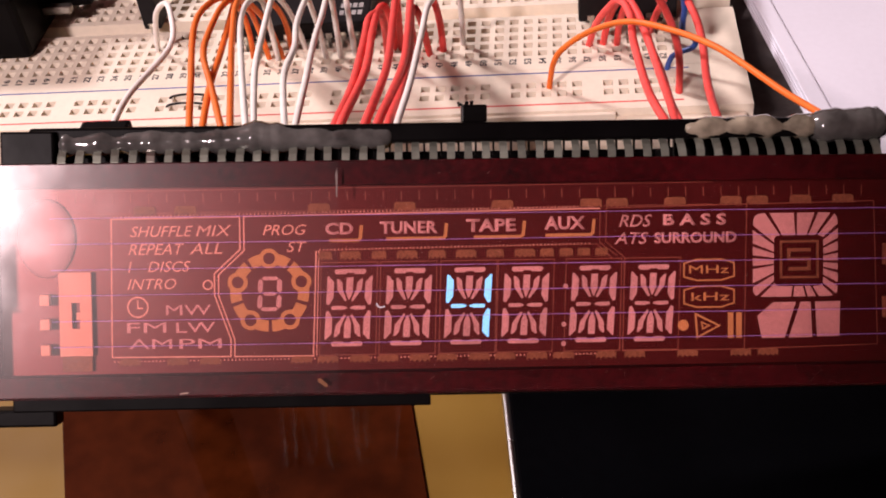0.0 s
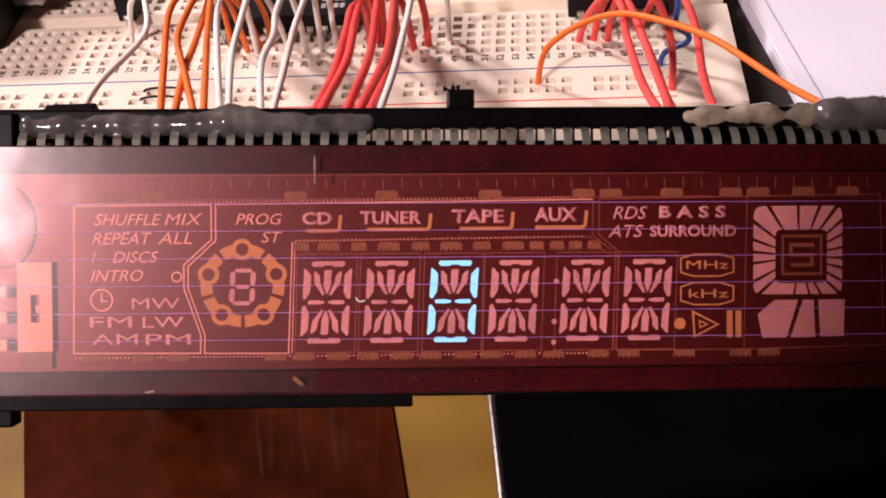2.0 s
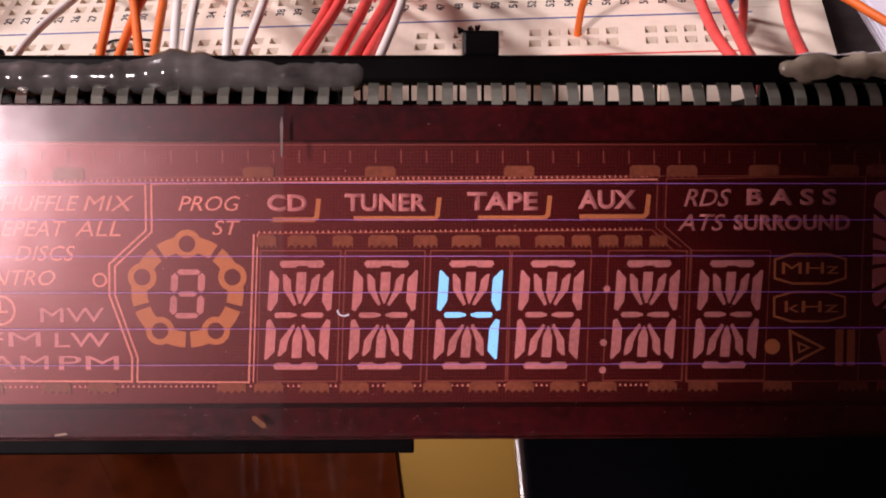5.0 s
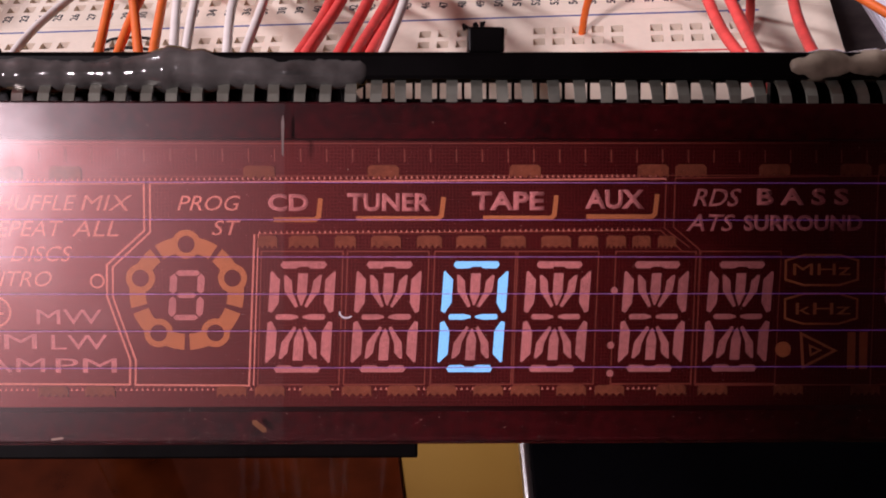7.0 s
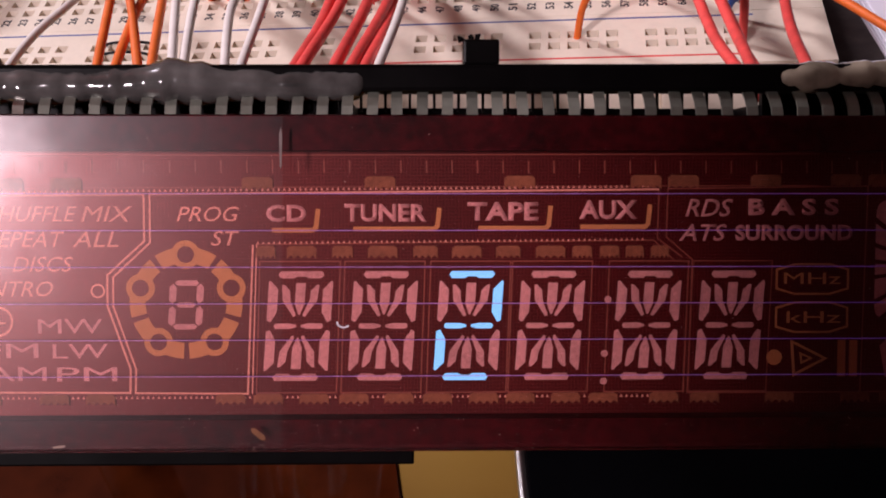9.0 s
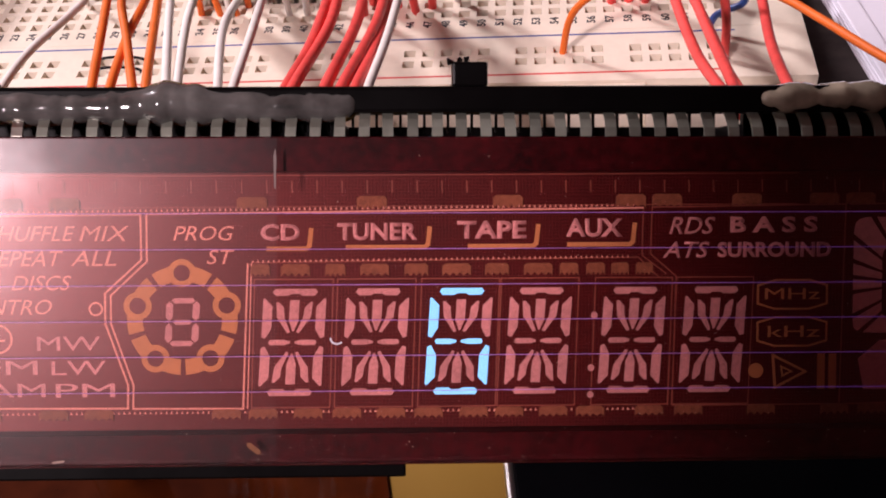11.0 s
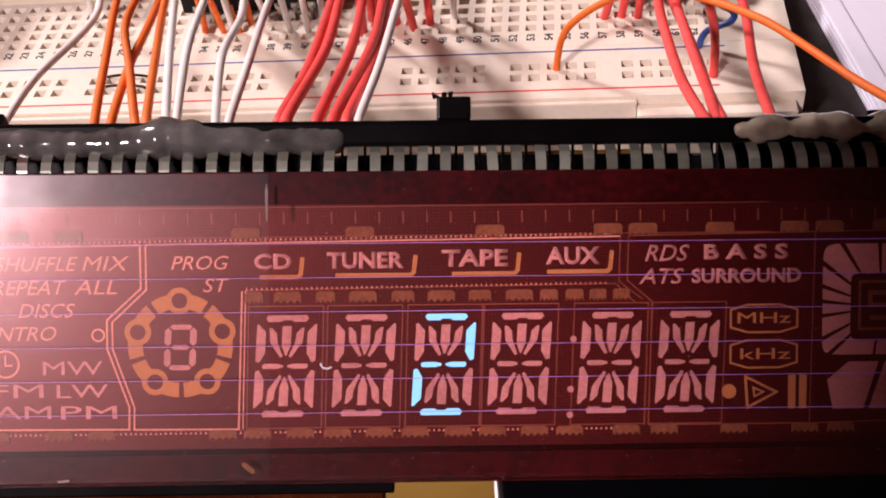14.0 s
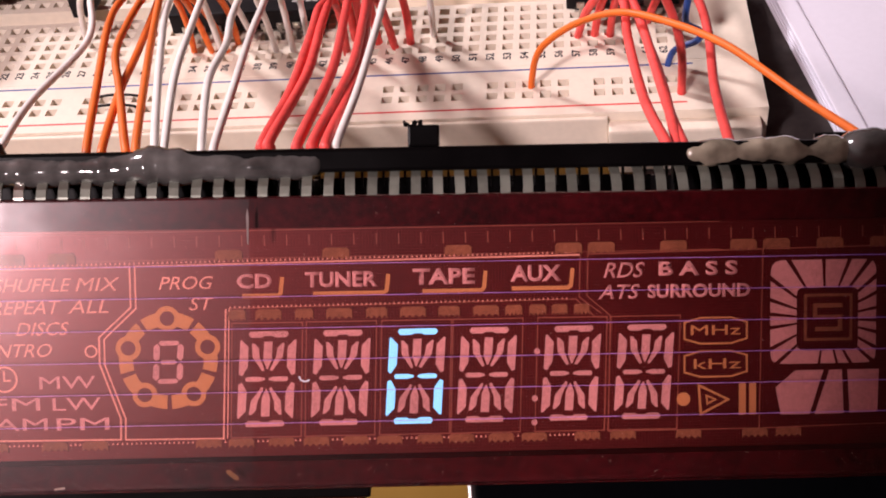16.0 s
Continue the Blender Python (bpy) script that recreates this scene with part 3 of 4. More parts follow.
substrate = plate("substrate", SUBSTRATE, rect(U0, U1, V0, V1), -2.6, 0, label="dark maroon substrate behind a fine grid")
for name, x0, x1, y0, y1 in (("seal_top", U0, U1, 18.0, V1), ("seal_bottom", U0, U1, V0, -2.7), ("seal_left", U0, U0 + 1.6, -2.7, 18.0), ("seal_right", U1 - 1.6, U1, -2.7, 18.0)):
    bm = bmesh.new()
    box(bm, x0, x1, y0, y1, 0.01, 2.05, 0.08)
    part("seal", scaled(bm), FRIT, display, "dark fused glass seal")
bm = bmesh.new()
box(bm, U0, U1, V0, V1, 2.1, 3.1, 0.12)
pane = part("front_glass", scaled(bm), PANE, display, "clear front glass with dust and glare")
pane.visible_shadow = False
# added layer: its edge imitates where a reflection ends on the glass
haze_layer = plate("reflection_haze", HAZE_LAYER, [(U0 + 0.2, V0 + 0.3), (-12.15, V0 + 0.4), (-11.85, V1 - 0.15), (U0 + 0.2, V1 - 0.2)], 3.112, 3.16, label="added hazy layer imitating a reflection on the glass")
haze_layer.visible_shadow = False
# a bright reflection painted as a narrow pale plate
plate("reflection_streak", PALE_STREAK, [(-12.08, V1 - 3.9), (-11.96, V1 - 4.1), (-11.88, V1 - 1.6), (-11.97, V1 - 0.9), (-12.12, V1 - 1.5)], 3.17, 3.22, haze_layer, "pale painted streak imitating a reflected bright edge")

# outlines of the grid fields
def trace(points, width=0.12, mat=TRACE, closed=False, name="trace"):
    bm = bmesh.new()
    strip(bm, points, width, 0.004, FACE, closed)
    return part(name, scaled(bm), mat, display)


trace([(-37.2, 14.55), (-23.05, 14.65), (-23.05, 11.0), (-25.95, 8.35), (-25.97, 5.9), (-24.25, 0.95), (-24.3, -0.95), (-37.45, -0.85)], 0.16, closed=True)
trace([(17.3, 15.05), (-22.58, 14.66), (-22.6, 10.88), (-25.5, 8.18), (-25.52, 5.88), (-23.82, 0.93), (-23.88, -0.97), (-15.1, -1.05), (-14.6, 10.7)], 0.15)
trace([(-14.3, 10.75), (-14.75, -1.05)], 0.1)
trace([(-14.3, 10.75), (16.9, 11.05), (18.6, 9.4), (19.7, 9.35), (19.4, -1.1)], 0.1, DIM_TRACE)
trace([(17.3, 15.05), (17.2, 11.2), (19.2, 9.7)], 0.1, DIM_TRACE)
trace([(18.0, 15.1), (17.9, 11.3), (20.0, 9.5), (19.75, -1.1)], 0.1, DIM_TRACE)
trace([(18.0, 15.1), (33.9, 15.3), (33.6, -1.1), (19.75, -1.1)], 0.1, DIM_TRACE)
trace([(34.2, 15.3), (48.4, 15.5), (48.9, -0.8), (34.0, -1.1)], 0.1, DIM_TRACE)
for v in (15.1, 17.6, 18.25):
    trace([(-44, v), (30, v + 0.25)], 0.07, DIM_TRACE)
for k in range(46):
    trace([(-43 + 2 * k, 16.3), (-43.02 + 2 * k, 17.3)], 0.1, DIM_TRACE, name="lead_trace")

# fine teeth of the grid edges
for v, u0, u1, rise in ((14.95, -36.9, 17.2, 0.009), (10.98, -14.2, 16.8, 0.009), (-1.32, -37.2, 19.3, 0.0)):
    bm = bmesh.new()
    for k in range(int((u1 - u0) / 0.42)):
        x, y = u0 + 0.42 * k, v + rise * (0.42 * k - 14)
        prism(bm, [(x - 0.11, y - 0.1), (x + 0.11, y - 0.1), (x, y + 0.12)], 0.004, 0.02)
    part("grid_teeth", scaled(bm), TRACE, display, "row of fine copper-coloured teeth")

# word indicators: the words, the box that they fill, slant, weight
for text, x0, x1, y0, y1, slant, weight, mat in (
        ("SHUFFLE", -35.2, -28.2, 12.53, 13.73, 0.3, 0.0, TRACE), ("MIX", -27.9, -23.9, 12.53, 13.73, 0.3, 0.0, TRACE),
        ("REPEAT", -35.4, -29.2, 10.55, 11.77, 0.3, 0.0, TRACE), ("ALL", -28.6, -24.7, 10.55, 11.77, 0.3, 0.0, TRACE),
        ("1", -35.45, -35.05, 8.62, 9.8, 0.2, 0.0, TRACE), ("DISCS", -33.3, -28.5, 8.62, 9.8, 0.3, 0.0, TRACE),
        ("INTRO", -35.6, -30.0, 6.68, 7.88, 0.3, 0.0, TRACE), ("PROG", -20.5, -15.6, 12.54, 13.7, 0.3, 0.0, TRACE),
        ("ST", -17.9, -15.65, 10.64, 11.8, 0.3, 0.0, TRACE), ("RDS", 19.4, 23.25, 12.9, 14.3, 0.3, 0.01, PHOSPHOR),
        ("ATS", 18.9, 22.8, 10.97, 12.3, 0.3, 0.01, PHOSPHOR), ("B A S S", 24.4, 31.6, 13.0, 14.32, 0.0, 0.035, PHOSPHOR),
        ("SURROUND", 23.4, 32.75, 11.0, 12.25, 0.0, 0.035, PHOSPHOR), ("MW", -31.4, -26.4, 3.76, 4.9, 0.0, 0.0, PHOSPHOR),
        ("FM", -35.75, -31.4, 1.85, 2.99, 0.0, 0.0, PHOSPHOR), ("LW", -30.3, -26.0, 1.8, 2.93, 0.0, 0.0, PHOSPHOR),
        ("AM", -35.6, -30.8, 0.05, 1.14, 0.0, 0.0, PHOSPHOR), ("PM", -30.0, -25.3, 0.0, 1.1, 0.0, 0.0, PHOSPHOR),
        ("CD", -13.55, -10.42, 12.5, 13.85, 0.0, 0.035, PHOSPHOR), ("TUNER", -7.45, -0.99, 12.5, 13.9, 0.0, 0.035, PHOSPHOR),
        ("TAPE", 2.2, 7.8, 12.6, 14.05, 0.0, 0.035, PHOSPHOR), ("AUX", 11.0, 15.6, 12.7, 14.2, 0.0, 0.035, PHOSPHOR),
        ("MHz", 27.33, 31.88, 7.55, 8.45, 0.0, 0.0, AMBER), ("kHz", 27.6, 31.9, 4.45, 5.37, 0.0, 0.0, AMBER)):
    bm = letters(text, x0, x1, y0, y1, slant, weight)
    part("word_indicator", scaled(bm), mat, display)

# amber brackets under the four sources
for x0, x1, y0, y1 in ((-13.1, -9.5, 11.7, 13.5), (-6.75, 0.0, 11.8, 13.6), (3.05, 8.75, 11.85, 13.75), (11.1, 16.6, 11.95, 13.85)):
    trace([(x0, y0 + 0.15), (x1 - 0.4, y0 + 0.15), (x1 - 0.15, y0 + 0.4), (x1, y1)], 0.36, AMBER, name="bracket")

# unit frames, dot, arrow and pause bars
for y in (7.94, 4.9):
    trace([(26.75, y - 0.75), (28.2, y - 1.18), (31.0, y - 1.18), (32.45, y - 0.75), (32.45, y + 0.75), (31.0, y + 1.18), (28.2, y + 1.18), (26.75, y + 0.75)], 0.17, AMBER, True, "unit_frame")
plate("dot", AMBER, circle(26.65, 1.7, 0.62), 0.004, FACE)
trace([(28.05, 2.95), (30.75, 1.6), (28.25, 0.3)], 0.22, AMBER, True, "arrow")
trace([(28.75, 2.0), (29.6, 1.62), (28.85, 1.25)], 0.17, AMBER, True, "arrow")
for x in (32.05, 33.0):
    plate("pause_bar", AMBER, rect(x - 0.32, x + 0.32, 0.15, 3.07), 0.004, FACE)
for x, y in ((14.75, 6.9), (14.5, 2.6), (14.45, 0.4)):
    plate("colon_dot", PHOSPHOR, circle(x - 1.42, y - 0.55, 0.28, 14), 0.004, FACE)
bm = bmesh.new()
annulus(bm, -34.5, 4.72, 1.02, 1.2, 0.004, FACE)
strip(bm, [(-34.5, 5.5), (-34.5, 4.6), (-33.9, 4.6)], 0.16, 0.004, FACE)
part("clock_icon", scaled(bm), TRACE, display)
bm = bmesh.new()
annulus(bm, -26.7, 7.1, 0.42, 0.58, 0.004, FACE, 18)
part("ring_icon", scaled(bm), TRACE, display)

# the disc symbol: five pieces with holes round a small figure
CX, CY = -19.85, 6.15
for k in range(5):
    mid = math.pi / 2 + 2 * math.pi * k / 5
    bm = bmesh.new()
    x, y = CX + 3.72 * math.cos(mid), CY + 3.8 * math.sin(mid)
    annulus(bm, x, y, 0.66, 1.12, 0.004, FACE + 0.004, 24)
    for s in (-1, 1):
        annulus(bm, CX, CY, 3.15, 4.4, 0.004, FACE, 6, mid + s * radians(12), s * radians(21))
    part("disc_piece", scaled(bm), AMBER, display)


def flat_bar(x, y, length, width, turn):
    """A bar with pointed ends about its middle."""
    a, w = length / 2, width / 2
    c, s = math.cos(turn), math.sin(turn)
    return [(x + c * p - s * q, y + s * p + c * q) for p, q in ((-a, 0), (-a + w, -w), (a - w, -w), (a, 0), (a - w, w), (-a + w, w))]


for x, y, turn, length in ((0.1, 1.72, 0, 1.9), (0, 0, 0, 1.5), (-0.1, -1.72, 0, 1.9)):
    plate("figure_bar", PHOSPHOR, flat_bar(CX + x, CY - 0.15 + y, length, 0.42, turn), 0.004, FACE)
for x, y in ((-1.02, 0.88), (1.1, 0.88), (-1.12, -0.88), (1.0, -0.88)):
    plate("figure_bar", PHOSPHOR, flat_bar(CX + x, CY - 0.15 + y, 1.6, 0.55, radians(86)), 0.004, FACE)

# the surround symbol: rays round a square, three blocks under it
SX, SY = 39.65, 8.8


def on_frame(x0, x1, y0, y1, angle):
    c, s = math.cos(angle), math.sin(angle)
    a, b = abs(c) / abs((x1 if c > 0 else x0) - SX), abs(s) / abs((y1 if s > 0 else y0) - SY)
    k = (a ** 12 + b ** 12) ** (-1 / 12)
    return SX + k * c, SY + k * s


GAPS = [12, 27, 40, 53, 68, 92, 122, 143, 160, 174, 188, 208, 222, 262, 285, 300, 318, 330, 345, 358]
for a, b in zip(GAPS, GAPS[1:] + [GAPS[0] + 360]):
    bm = bmesh.new()
    steps = [radians(a + 1.9 + (b - a - 3.8) * k / 5) for k in range(6)]
    for p, q in zip(steps, steps[1:]):
        lo, hi = (37.0, 42.65, 5.95, 11.7), (34.6, 44.3, 4.75, 14.25)
        prism(bm, [on_frame(*lo, p), on_frame(*hi, p), on_frame(*hi, q), on_frame(*lo, q)], 0.004, FACE)
    part("ray", scaled(bm), PHOSPHOR, display)
for quad in ([(35.6, 0.1), (38.25, 0.1), (39.5, 4.15), (36.9, 4.15), (35.1, 2.6)], [(38.7, 0.1), (41.4, 0.1), (41.2, 4.15), (40.05, 4.15)], [(41.95, 0.15), (44.5, 0.2), (44.6, 4.15), (41.7, 4.15)]):
    plate("ray_block", PHOSPHOR, quad, 0.004, FACE)
trace(rect(37.8, 42.0, 6.95, 11.0), 0.26, TAB, True, "square_frame")
trace([(41.2, 10.05), (38.7, 10.05), (38.7, 9.0), (41.0, 9.0), (41.0, 7.9), (38.7, 7.9)], 0.4, TAB, name="square_mark")

# weld tabs of the grids
def weld_tab(x, y, w, h):
    bm = bmesh.new()
    outline = [(x - w / 2, y - h / 2)] + [(x - w / 2 + w * k / 8, y - h / 2 + (0.28 if k % 2 else 0)) for k in range(1, 8)] + [(x + w / 2, y - h / 2), (x + w / 2, y + h * 0.3), (x + w * 0.4, y + h / 2), (x - w * 0.4, y + h / 2), (x - w / 2, y + h * 0.3)]
    prism(bm, outline, 0.02, 0.12)
    part("weld_tab", scaled(bm), TAB, display)


for x in (-33.5, -29, -14.2, -4.65, 6.3, 16.25, 19.2, 25.75, 32.1, 35.1, 40.0, 44.85):
    weld_tab(x, 15.55 + 0.005 * x, 2.4, 1.05)
for x, w in ((-13.6, 1.5), (-10.8, 2.3), (-7.6, 1.6), (-4.46, 2.3), (-1.1, 1.9), (2.15, 2.3), (5.41, 1.9), (8.75, 2.3), (11.25, 1.5), (13.42, 1.5), (15.4, 1.4), (17.4, 1.4)):
    weld_tab(x, 10.12, w, 1.0)
for x in (-35.5, -30.2, -26.6, -16.45, -13.5, -9.9, -6.75, -3.2, -0.15, 3.5, 6.4, 10.0, 13.0, 17.85, 21.1, 27.1, 33.2, 36.3):
    weld_tab(x, -1.5, 2.3, 0.85)

# ---- the six figures: fourteen segments each ----
SLANT = 0.07
OUTLINES = {
    "top": [(-1.8, 0.0), (-1.62, 0.28), (1.62, 0.28), (1.8, 0.0), (1.55, -0.28), (0.55, -0.28), (0.35, -0.14), (-0.35, -0.14), (-0.55, -0.28), (-1.55, -0.28)],
    "middle": [(-0.9, 0.0), (-0.78, 0.21), (0.35, 0.22), (0.86, 0.08), (0.86, -0.08), (0.35, -0.22), (-0.78, -0.21)],
    "side": [(-0.4, 1.55), (-0.26, 1.62), (0.37, 0.95), (0.37, -0.85), (-0.1, -1.64), (-0.4, -1.5)],
    "post": [(-0.38, 1.2), (0.38, 1.2), (0.38, -0.45), (0.05, -1.3), (-0.05, -1.3), (-0.38, -0.45)],
    "slash": [(-0.52, 1.2), (-0.3, 1.2), (0.13, 0.75), (0.2, 0.0), (0.7, -1.2), (0.5, -1.32), (-0.4, -0.05)],
}
# segment: outline, flips in x and y, middle of the segment
SEGMENTS = (
    ("a", "top", 1, 1, 0, 4.05), ("d", "top", 1, -1, 0, -4.05),
    ("f", "side", 1, 1, -2.12, 1.95), ("b", "side", -1, 1, 2.12, 1.95), ("e", "side", 1, -1, -2.12, -1.95), ("c", "side", -1, -1, 2.12, -1.95),
    ("g", "middle", 1, 1, -1.04, 0), ("g", "middle", -1, 1, 1.04, 0),
    ("", "post", 1, 1, 0, 2.2), ("", "post", 1, -1, 0, -2.2),
    ("", "slash", 1, 1, -0.95, 2.05), ("", "slash", -1, 1, 0.95, 2.05), ("", "slash", 1, -1, -0.95, -2.05), ("", "slash", -1, -1, 0.95, -2.05),
)
SHOWN = {"0": "abcdef", "1": "bc", "2": "abged", "3": "abgcd", "4": "fgbc", "5": "afgcd", "6": "afgedc", "7": "abc", "8": "abcdefg", "9": "abcfg"}
flips = []


def segment(parent, outline, fx, fy, x, y, letter, lively):
    """A printed segment. In the counting figure it is two-sided: dull phosphor on one face, glowing on the other, and turns over."""
    shape = [((px * fx) + SLANT * py * fy, py * fy) for px, py in OUTLINES[outline]]
    bm = bmesh.new()
    prism(bm, shape, 0.004, 0.03)
    if lively:
        prism(bm, [(px, -py) for px, py in shape], -0.03, -0.004, 1)
    ob = part("segment", scaled(bm), [PHOSPHOR, LIT] if lively else PHOSPHOR, parent)
    place = pose((x + SLANT * y) * MM, y * MM, 0)
    ob.matrix_basis = place
    if lively:
        flips.append((ob, letter, place))


for n, x in enumerate((-11.1, -4.45, 2.3, 8.75, 16.4, 23.05)):
    bm = bmesh.new()
    half = 3.15
    strip(bm, [(-half + SLANT * -5.3 * 0.5, -5.3), (half + SLANT * -5.3 * 0.5, -5.3), (half + SLANT * 5.1 * 0.5, 5.1), (-half + SLANT * 5.1 * 0.5, 5.1)], 0.09, 0.004, 0.012, True)
    cell = part("digit", scaled(bm), DIM_TRACE, display, "lit blue counting figure" if n == 2 else "unlit pink fourteen-segment figure")
    cell.location = (x * MM, 4.3 * MM, 0)
    for letter, outline, fx, fy, sx, sy in SEGMENTS:
        segment(cell, outline, fx, fy, sx, sy, letter, n == 2 and bool(letter))

# filaments, their anchors, the getter
for k in range(6):
    v = 0.55 + 2.84 * k
    bm = bmesh.new()
    tube(bm, [Vector((-43.6 + 0.5 * i, v - 0.03, 1.2)) for i in range(0, 188, 17)] + [Vector((50.6, v + 0.1, 1.2))], 0.031, 6)
    part("filament", scaled(bm), FILAMENT, display, "thin violet filament wire")
bm = bmesh.new()
for y0, y1 in ((-0.55, 2.5), (5.4, 8.75)):
    box(bm, -42.95, -39.4, y0, y1, 0.4, 0.75)
for x0, x1 in ((-42.95, -41.6), (-40.7, -39.4)):
    box(bm, x0, x1, 2.5, 5.4, 0.4, 0.75)
box(bm, -41.1, -40.75, 3.5, 4.3, 0.4, 0.7)
part("anchor_plate", scaled(bm), ANCHOR, display, "copper-coloured filament anchor plate")
for y in (5.75, 3.05, 0.2):
    bm = bmesh.new()
    box(bm, -44.95, -43.85, y - 0.62, y + 0.62, 0.5, 1.3, 0.15)
    part("anchor_tab", scaled(bm), ANCHOR, display)
bm = bmesh.new()
rings = [[bm.verts.new((-44.3 + 3.25 * math.cos(h) * x, 12.5 + 4.4 * math.cos(h) * y, 0.05 + 0.9 * math.sin(h))) for x, y in circle(0, 0, 1, 40)]
         for h in (radians(9 * k) for k in range(10))]
for low, high in zip(rings, rings[1:]):
    for k in range(40):
        bm.faces.new((low[k], low[(k + 1) % 40], high[(k + 1) % 40], high[k]))
bm.faces.new(rings[-1])
bm.faces.new(rings[0][::-1])
part("getter", scaled(bm), GETTER, display, "silvery pink oval getter dome", True)
bm = bmesh.new()
box(bm, -42.8, -39.5, -2.3, -0.62, 0.3, 0.5, 0.05)
part("anchor_foot", scaled(bm), TAB, display, "dull brown foot of the anchor plate")
bm = bmesh.new()
box(bm, -53.4, -49.7, 4.9, 12.2, 3.17, 4.2, 0.25)
clip = part("end_clip", scaled(bm), BLACK_PLASTIC, display, "black clip over the glass end")
bm = bmesh.new()
box(bm, -53.2, -49.5, 4.55, 4.85, 3.17, 4.0, 0.08)
part("clip_lip", scaled(bm), ALU, clip, "bright metal lip")
for y in (3.5, 9.5):
    bm = bmesh.new()
    box(bm, 49.2, 50.6, y - 1.2, y + 1.2, 0.4, 1.0, 0.1)
    part("anchor_tab", scaled(bm), TAB, display)

# pins along the upper edge, bent back into the header
for k in range(47):
    x = 2.6 + (1.975 if k < 23 else 2.03) * (k - 23)
    bm = bmesh.new()
    line = [(20.2, -0.9), (20.9, -0.95), (21.6, -1.15), (22.3, -1.7), (23.0, -2.6), (23.2, -3.6)]
    lean = random.uniform(-0.12, 0.12)
    for (a, za), (b, zb) in zip(line, line[1:]):
        la, lb = lean * (a - 20.2) / 3, lean * (b - 20.2) / 3
        q = [bm.verts.new(c) for c in ((x + la - 0.44, a, za), (x + la + 0.44, a, za), (x + lb + 0.44, b, zb), (x + lb - 0.44, b, zb))]
        r = [bm.verts.new(c.co + Vector((0, -0.12, -0.22))) for c in q]
        for i in range(4):
            bm.faces.new((q[i], q[(i + 1) % 4], r[(i + 1) % 4], r[i]))
        bm.faces.new(q)
        bm.faces.new(r[::-1])
    part("pin", scaled(bm), TIN if k == 5 else PIN, display)

# thin black stems between the pins
for k in range(46):
    bm = bmesh.new()
    x = 3.5 + (1.975 if k < 23 else 2.03) * (k - 23)
    box(bm, x, x + 0.22, 21.3, 23.1, -3.9, -3.5)
    part("stem", scaled(bm), CHIP, display)

# black header, its key, carrier bar and feet
def dark_box(name, *sizes, bevel=0.25, label=""):
    bm = bmesh.new()
    box(bm, *sizes, bevel)
    return part(name, scaled(bm), BLACK_PLASTIC, display, label)


dark_box("header", -46.5, 51.5, 22.8, 25.0, -5.2, -1.9, bevel=0.35, label="black header bar over the pins").rotation_euler = (0, 0, 0.004)
dark_box("key", 1.95, 4.85, 25.0, 27.0, -4.6, -2.2, bevel=0.2)
bm = bmesh.new()
for i in range(14):
    a = Vector((random.uniform(1.6, 3.3), 26.9, random.uniform(-4.2, -2.5)))
    tube(bm, [a, a + Vector((random.uniform(-0.5, 0.3), random.uniform(0.1, 0.55), random.uniform(-0.3, 0.3)))], 0.12, 5)
part("torn_tip", scaled(bm), BLACK_PLASTIC, display)
# black strips added behind the pins, standing in for dark gaps
for a, b in ((-46.5, -7.5), (27.0, 51.5)):
    dark_box("gap_shade_strip", a, b, 19.6, 23.9, -6.5, -5.5, bevel=0.1)
# a deeper added strip for the middle gaps, with posts to hold it
dark_box("rear_shade_strip", -8.0, 27.5, 18.8, 22.2, -14.5, -13.5, bevel=0.1, label="black strip added behind the pins to darken their gaps")
for a in (-8.0, 26.5):
    dark_box("strip_post", a, a + 1.0, 19.8, 22.1, -13.5, -6.5, bevel=0.1)
dark_box("end_block", -49.5, -43.6, 20.4, 24.4, -6.0, -1.0, label="black plastic end block")
dark_box("carrier", -49.0, -2.0, -7.1, -5.1, -5.0, -1.2, bevel=0.2, label="black carrier bar under the glass")
dark_box("carrier", -2.0, 52.5, -6.0, -5.1, -5.0, -1.4, bevel=0.2)
dark_box("hook", -51.8, -44.4, -8.9, -6.9, -5.0, -1.8, bevel=0.3)


# feet stand upright from the header to the table behind the glass
def foot(u, floor):
    top = DISPLAY @ Vector((u * MM, 23.2 * MM, -5.0 * MM))
    bm = bmesh.new()
    box(bm, top.x - 0.003, top.x + 0.003, top.y - 0.0005, top.y + 0.0045, floor, top.z, 0.0004)
    bmesh.ops.transform(bm, matrix=DISPLAY.inverted(), verts=bm.verts)
    part("foot", bm, BLACK_PLASTIC, display)


foot(-40, 0.0), foot(44, 0.0012)


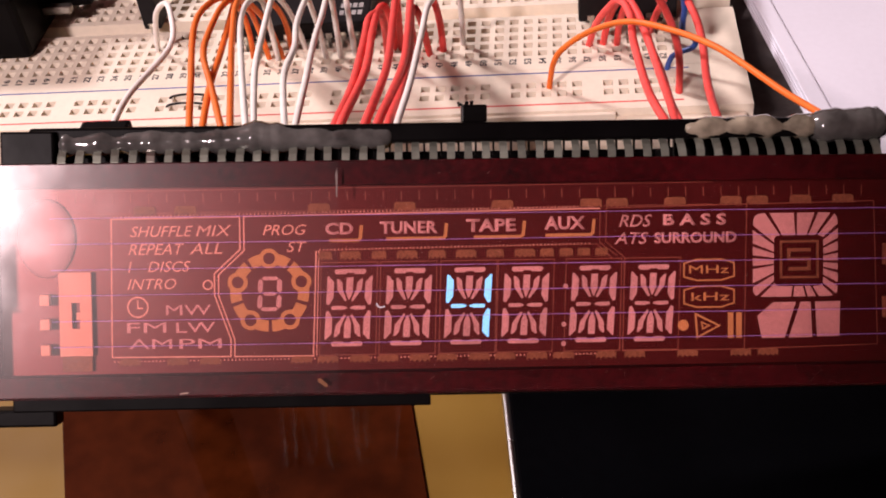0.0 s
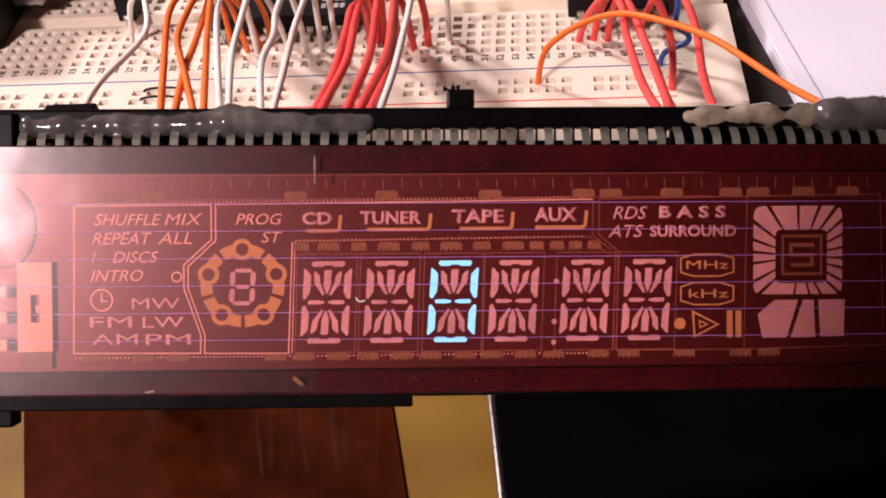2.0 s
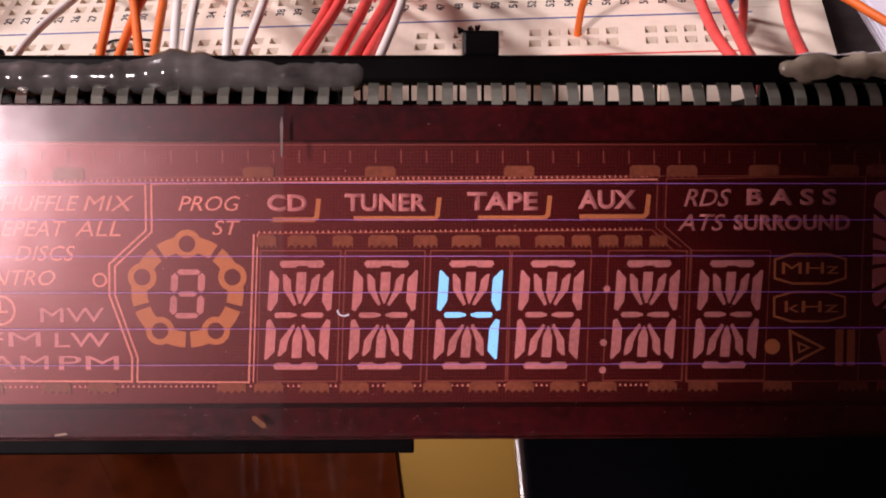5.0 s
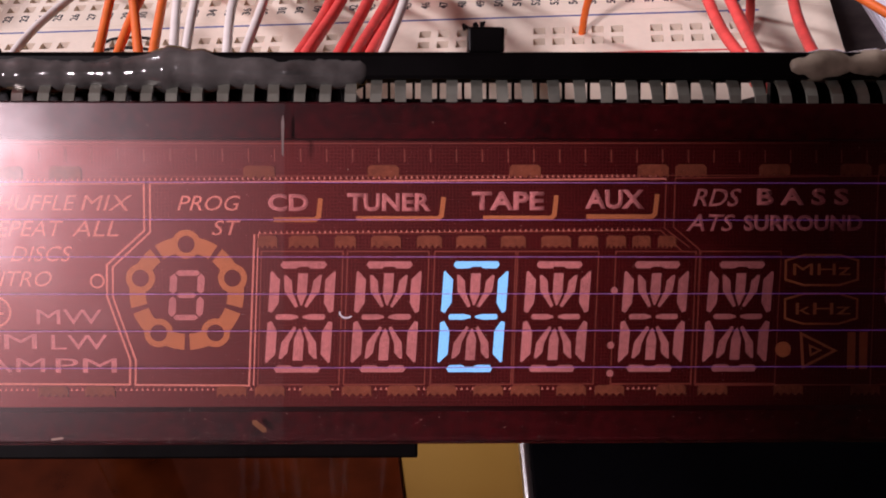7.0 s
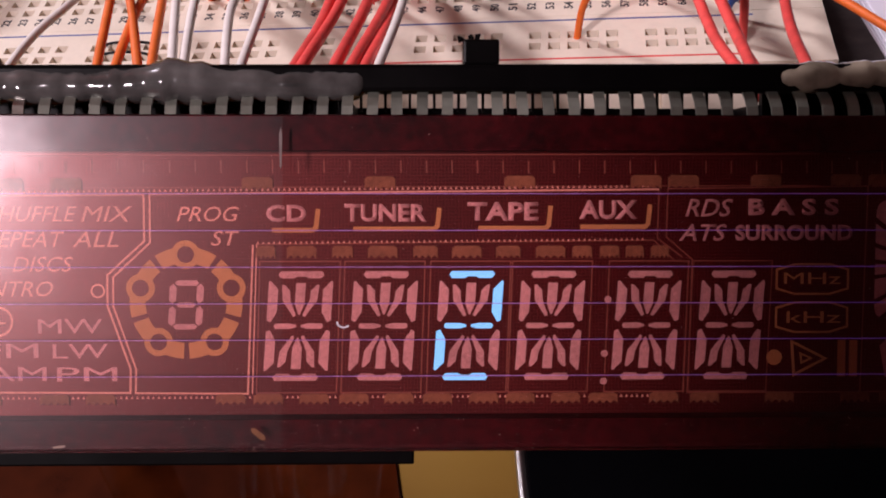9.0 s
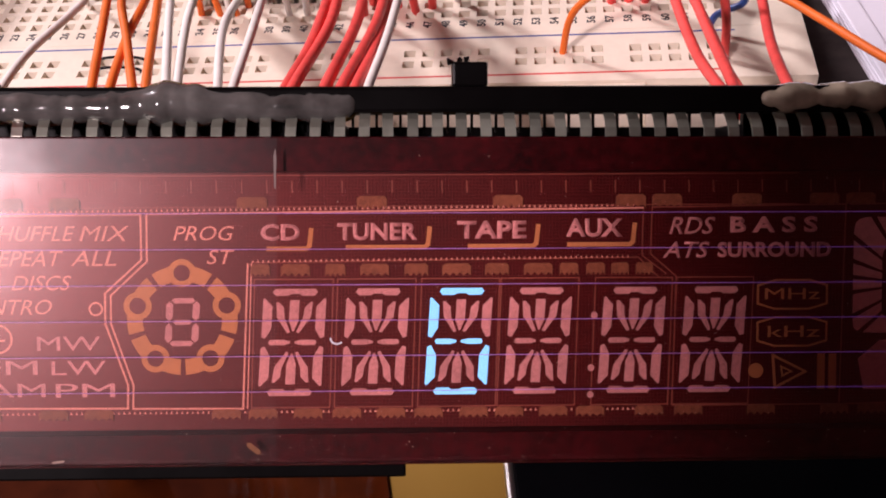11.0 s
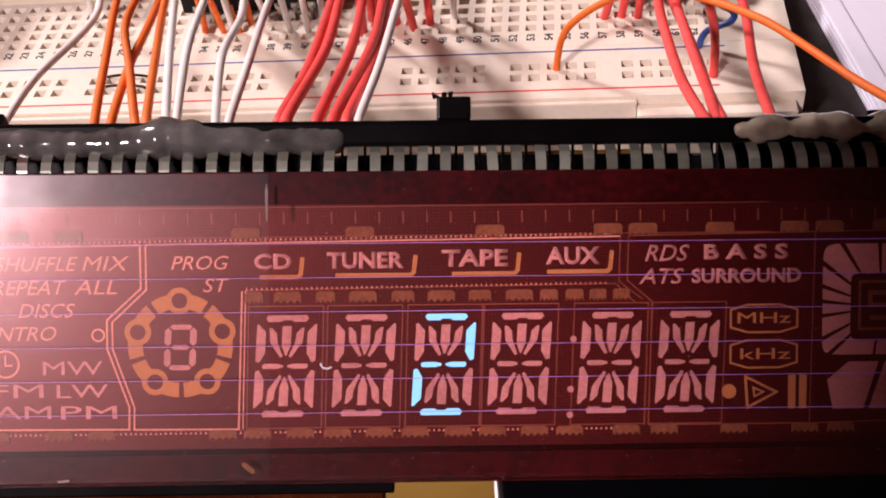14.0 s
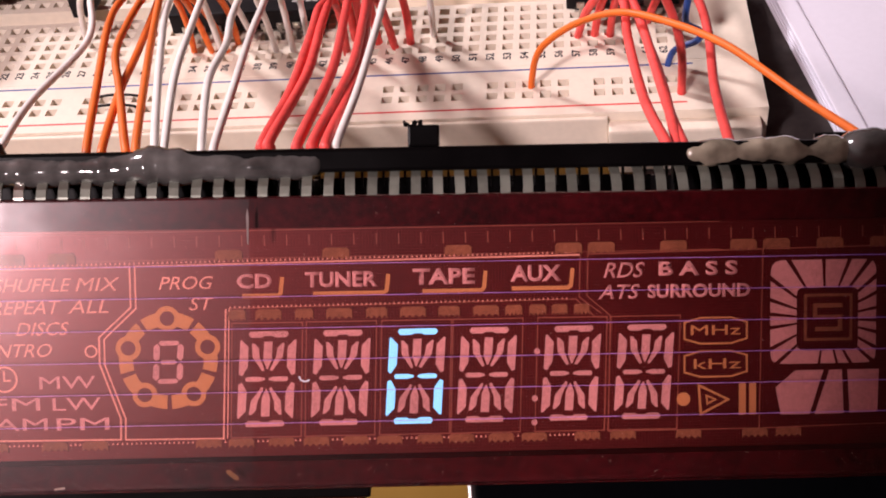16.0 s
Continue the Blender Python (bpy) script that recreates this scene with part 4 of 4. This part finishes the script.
# hot glue runs on the header
def glue(name, u0, u1, v_mid, half, mat, label, seed, swell=()):
    """An uneven bead of glue along the header, fuller at the swells."""
    bm = bmesh.new()
    rings, n, sides = [], int((u1 - u0) * 2.2), 14
    for i in range(n + 1):
        u = u0 + (u1 - u0) * i / n
        end = min(1, math.sqrt(max(0.0, min(u - u0, u1 - u) / 1.2)))
        fat = sum(h * math.exp(-((u - c) / w) ** 2) for c, w, h in swell)
        r = (half * (0.92 + 0.35 * noise.noise((u * 0.45, seed, 0)) + 0.12 * noise.noise((u * 1.7, seed, 3))) + fat) * end + 0.02
        mid = v_mid + 0.012 * (u - u0) + 0.25 * noise.noise((u * 0.3, seed, 7)) + fat * 0.6
        ring = []
        for k in range(sides):
            a = 2 * math.pi * k / sides
            wob = 1 + 0.10 * noise.noise((u * 0.9, math.cos(a) * 1.5 + seed, math.sin(a) * 1.5))
            ring.append(bm.verts.new((u, mid + r * wob * math.sin(a), -2.9 + 1.25 * r * wob * math.cos(a))))
        rings.append(ring)
    for a, b in zip(rings, rings[1:]):
        for k in range(sides):
            bm.faces.new((a[k], a[(k + 1) % sides], b[(k + 1) % sides], b[k]))
    bm.faces.new(rings[0][::-1])
    bm.faces.new(rings[-1])
    return part(name, scaled(bm), mat, display, label, True)


glue("glue_bead", -43.8, -5.6, 22.95, 1.4, GLUE, "glossy grey hot glue bead", 1.0, ((-21, 3.5, 0.5), (-33, 3, 0.15)))
glue("glue_bead", 26.7, 45.5, 24.05, 1.3, GLUE_PALE, "pale uneven hot glue bead", 5.0)
glue("glue_bead", 41.5, 51.5, 24.0, 1.75, GLUE, "glossy grey hot glue blob", 9.0, ((45, 2, 0.35), (49, 2, 0.4)))

# dust and scratches on the glass
random.seed(7)
for k in range(240):
    x, y, r = random.uniform(-44, 50), random.choice((random.uniform(-4.8, -2.5), random.uniform(-4.8, 20))), random.uniform(0.012, 0.045)
    plate("dust_speck", DUST, circle(x, y, r, 6), 3.104, 3.112)
plate("dust_fibre", DUST, flat_bar(-29, -4.5, 1.0, 0.16, 0.12), 3.104, 3.114)
plate("smear", TAB, flat_bar(-13.9, -3.6, 1.4, 0.42, -0.7), 3.104, 3.114, label="reddish brown smear on the glass")
bm = bmesh.new()
strip(bm, [(-7.35 + 0.5 * math.cos(a), 5.0 + 0.42 * math.sin(a)) for a in (radians(175 + 18 * k) for k in range(9))], 0.13, 3.104, 3.114)
part("dust_fibre", scaled(bm), PAPER, display, "curled white dust fibre")


# ---- what moves: the counting figure ----
def motions():
    """Every half second the figure goes on by one; a segment that changes turns over within a tenth of a second."""
    walk(phone, VIEWS)
    changes = [0.255 + 0.4982 * k for k in range(32)]
    for ob, letter, place in flips:
        lit = letter in SHOWN["4"]
        rows = [(0.0, place @ pose(0, 0, 0, 180 if lit else 0))]
        for k, t in enumerate(changes):
            then = letter in SHOWN[str((5 + k) % 10)]
            if then == lit or t > 15.8:
                continue
            first = math.floor(t * FPS) - 1
            for step in range(4):
                a = 60 * step if then else 180 - 60 * step
                rows.append(((first + step) / FPS, place @ pose(0, 0, 0, a)))
            lit = then
        rows.append((16.0, place @ pose(0, 0, 0, 180 if lit else 0)))
        walk(ob, rows)


motions()
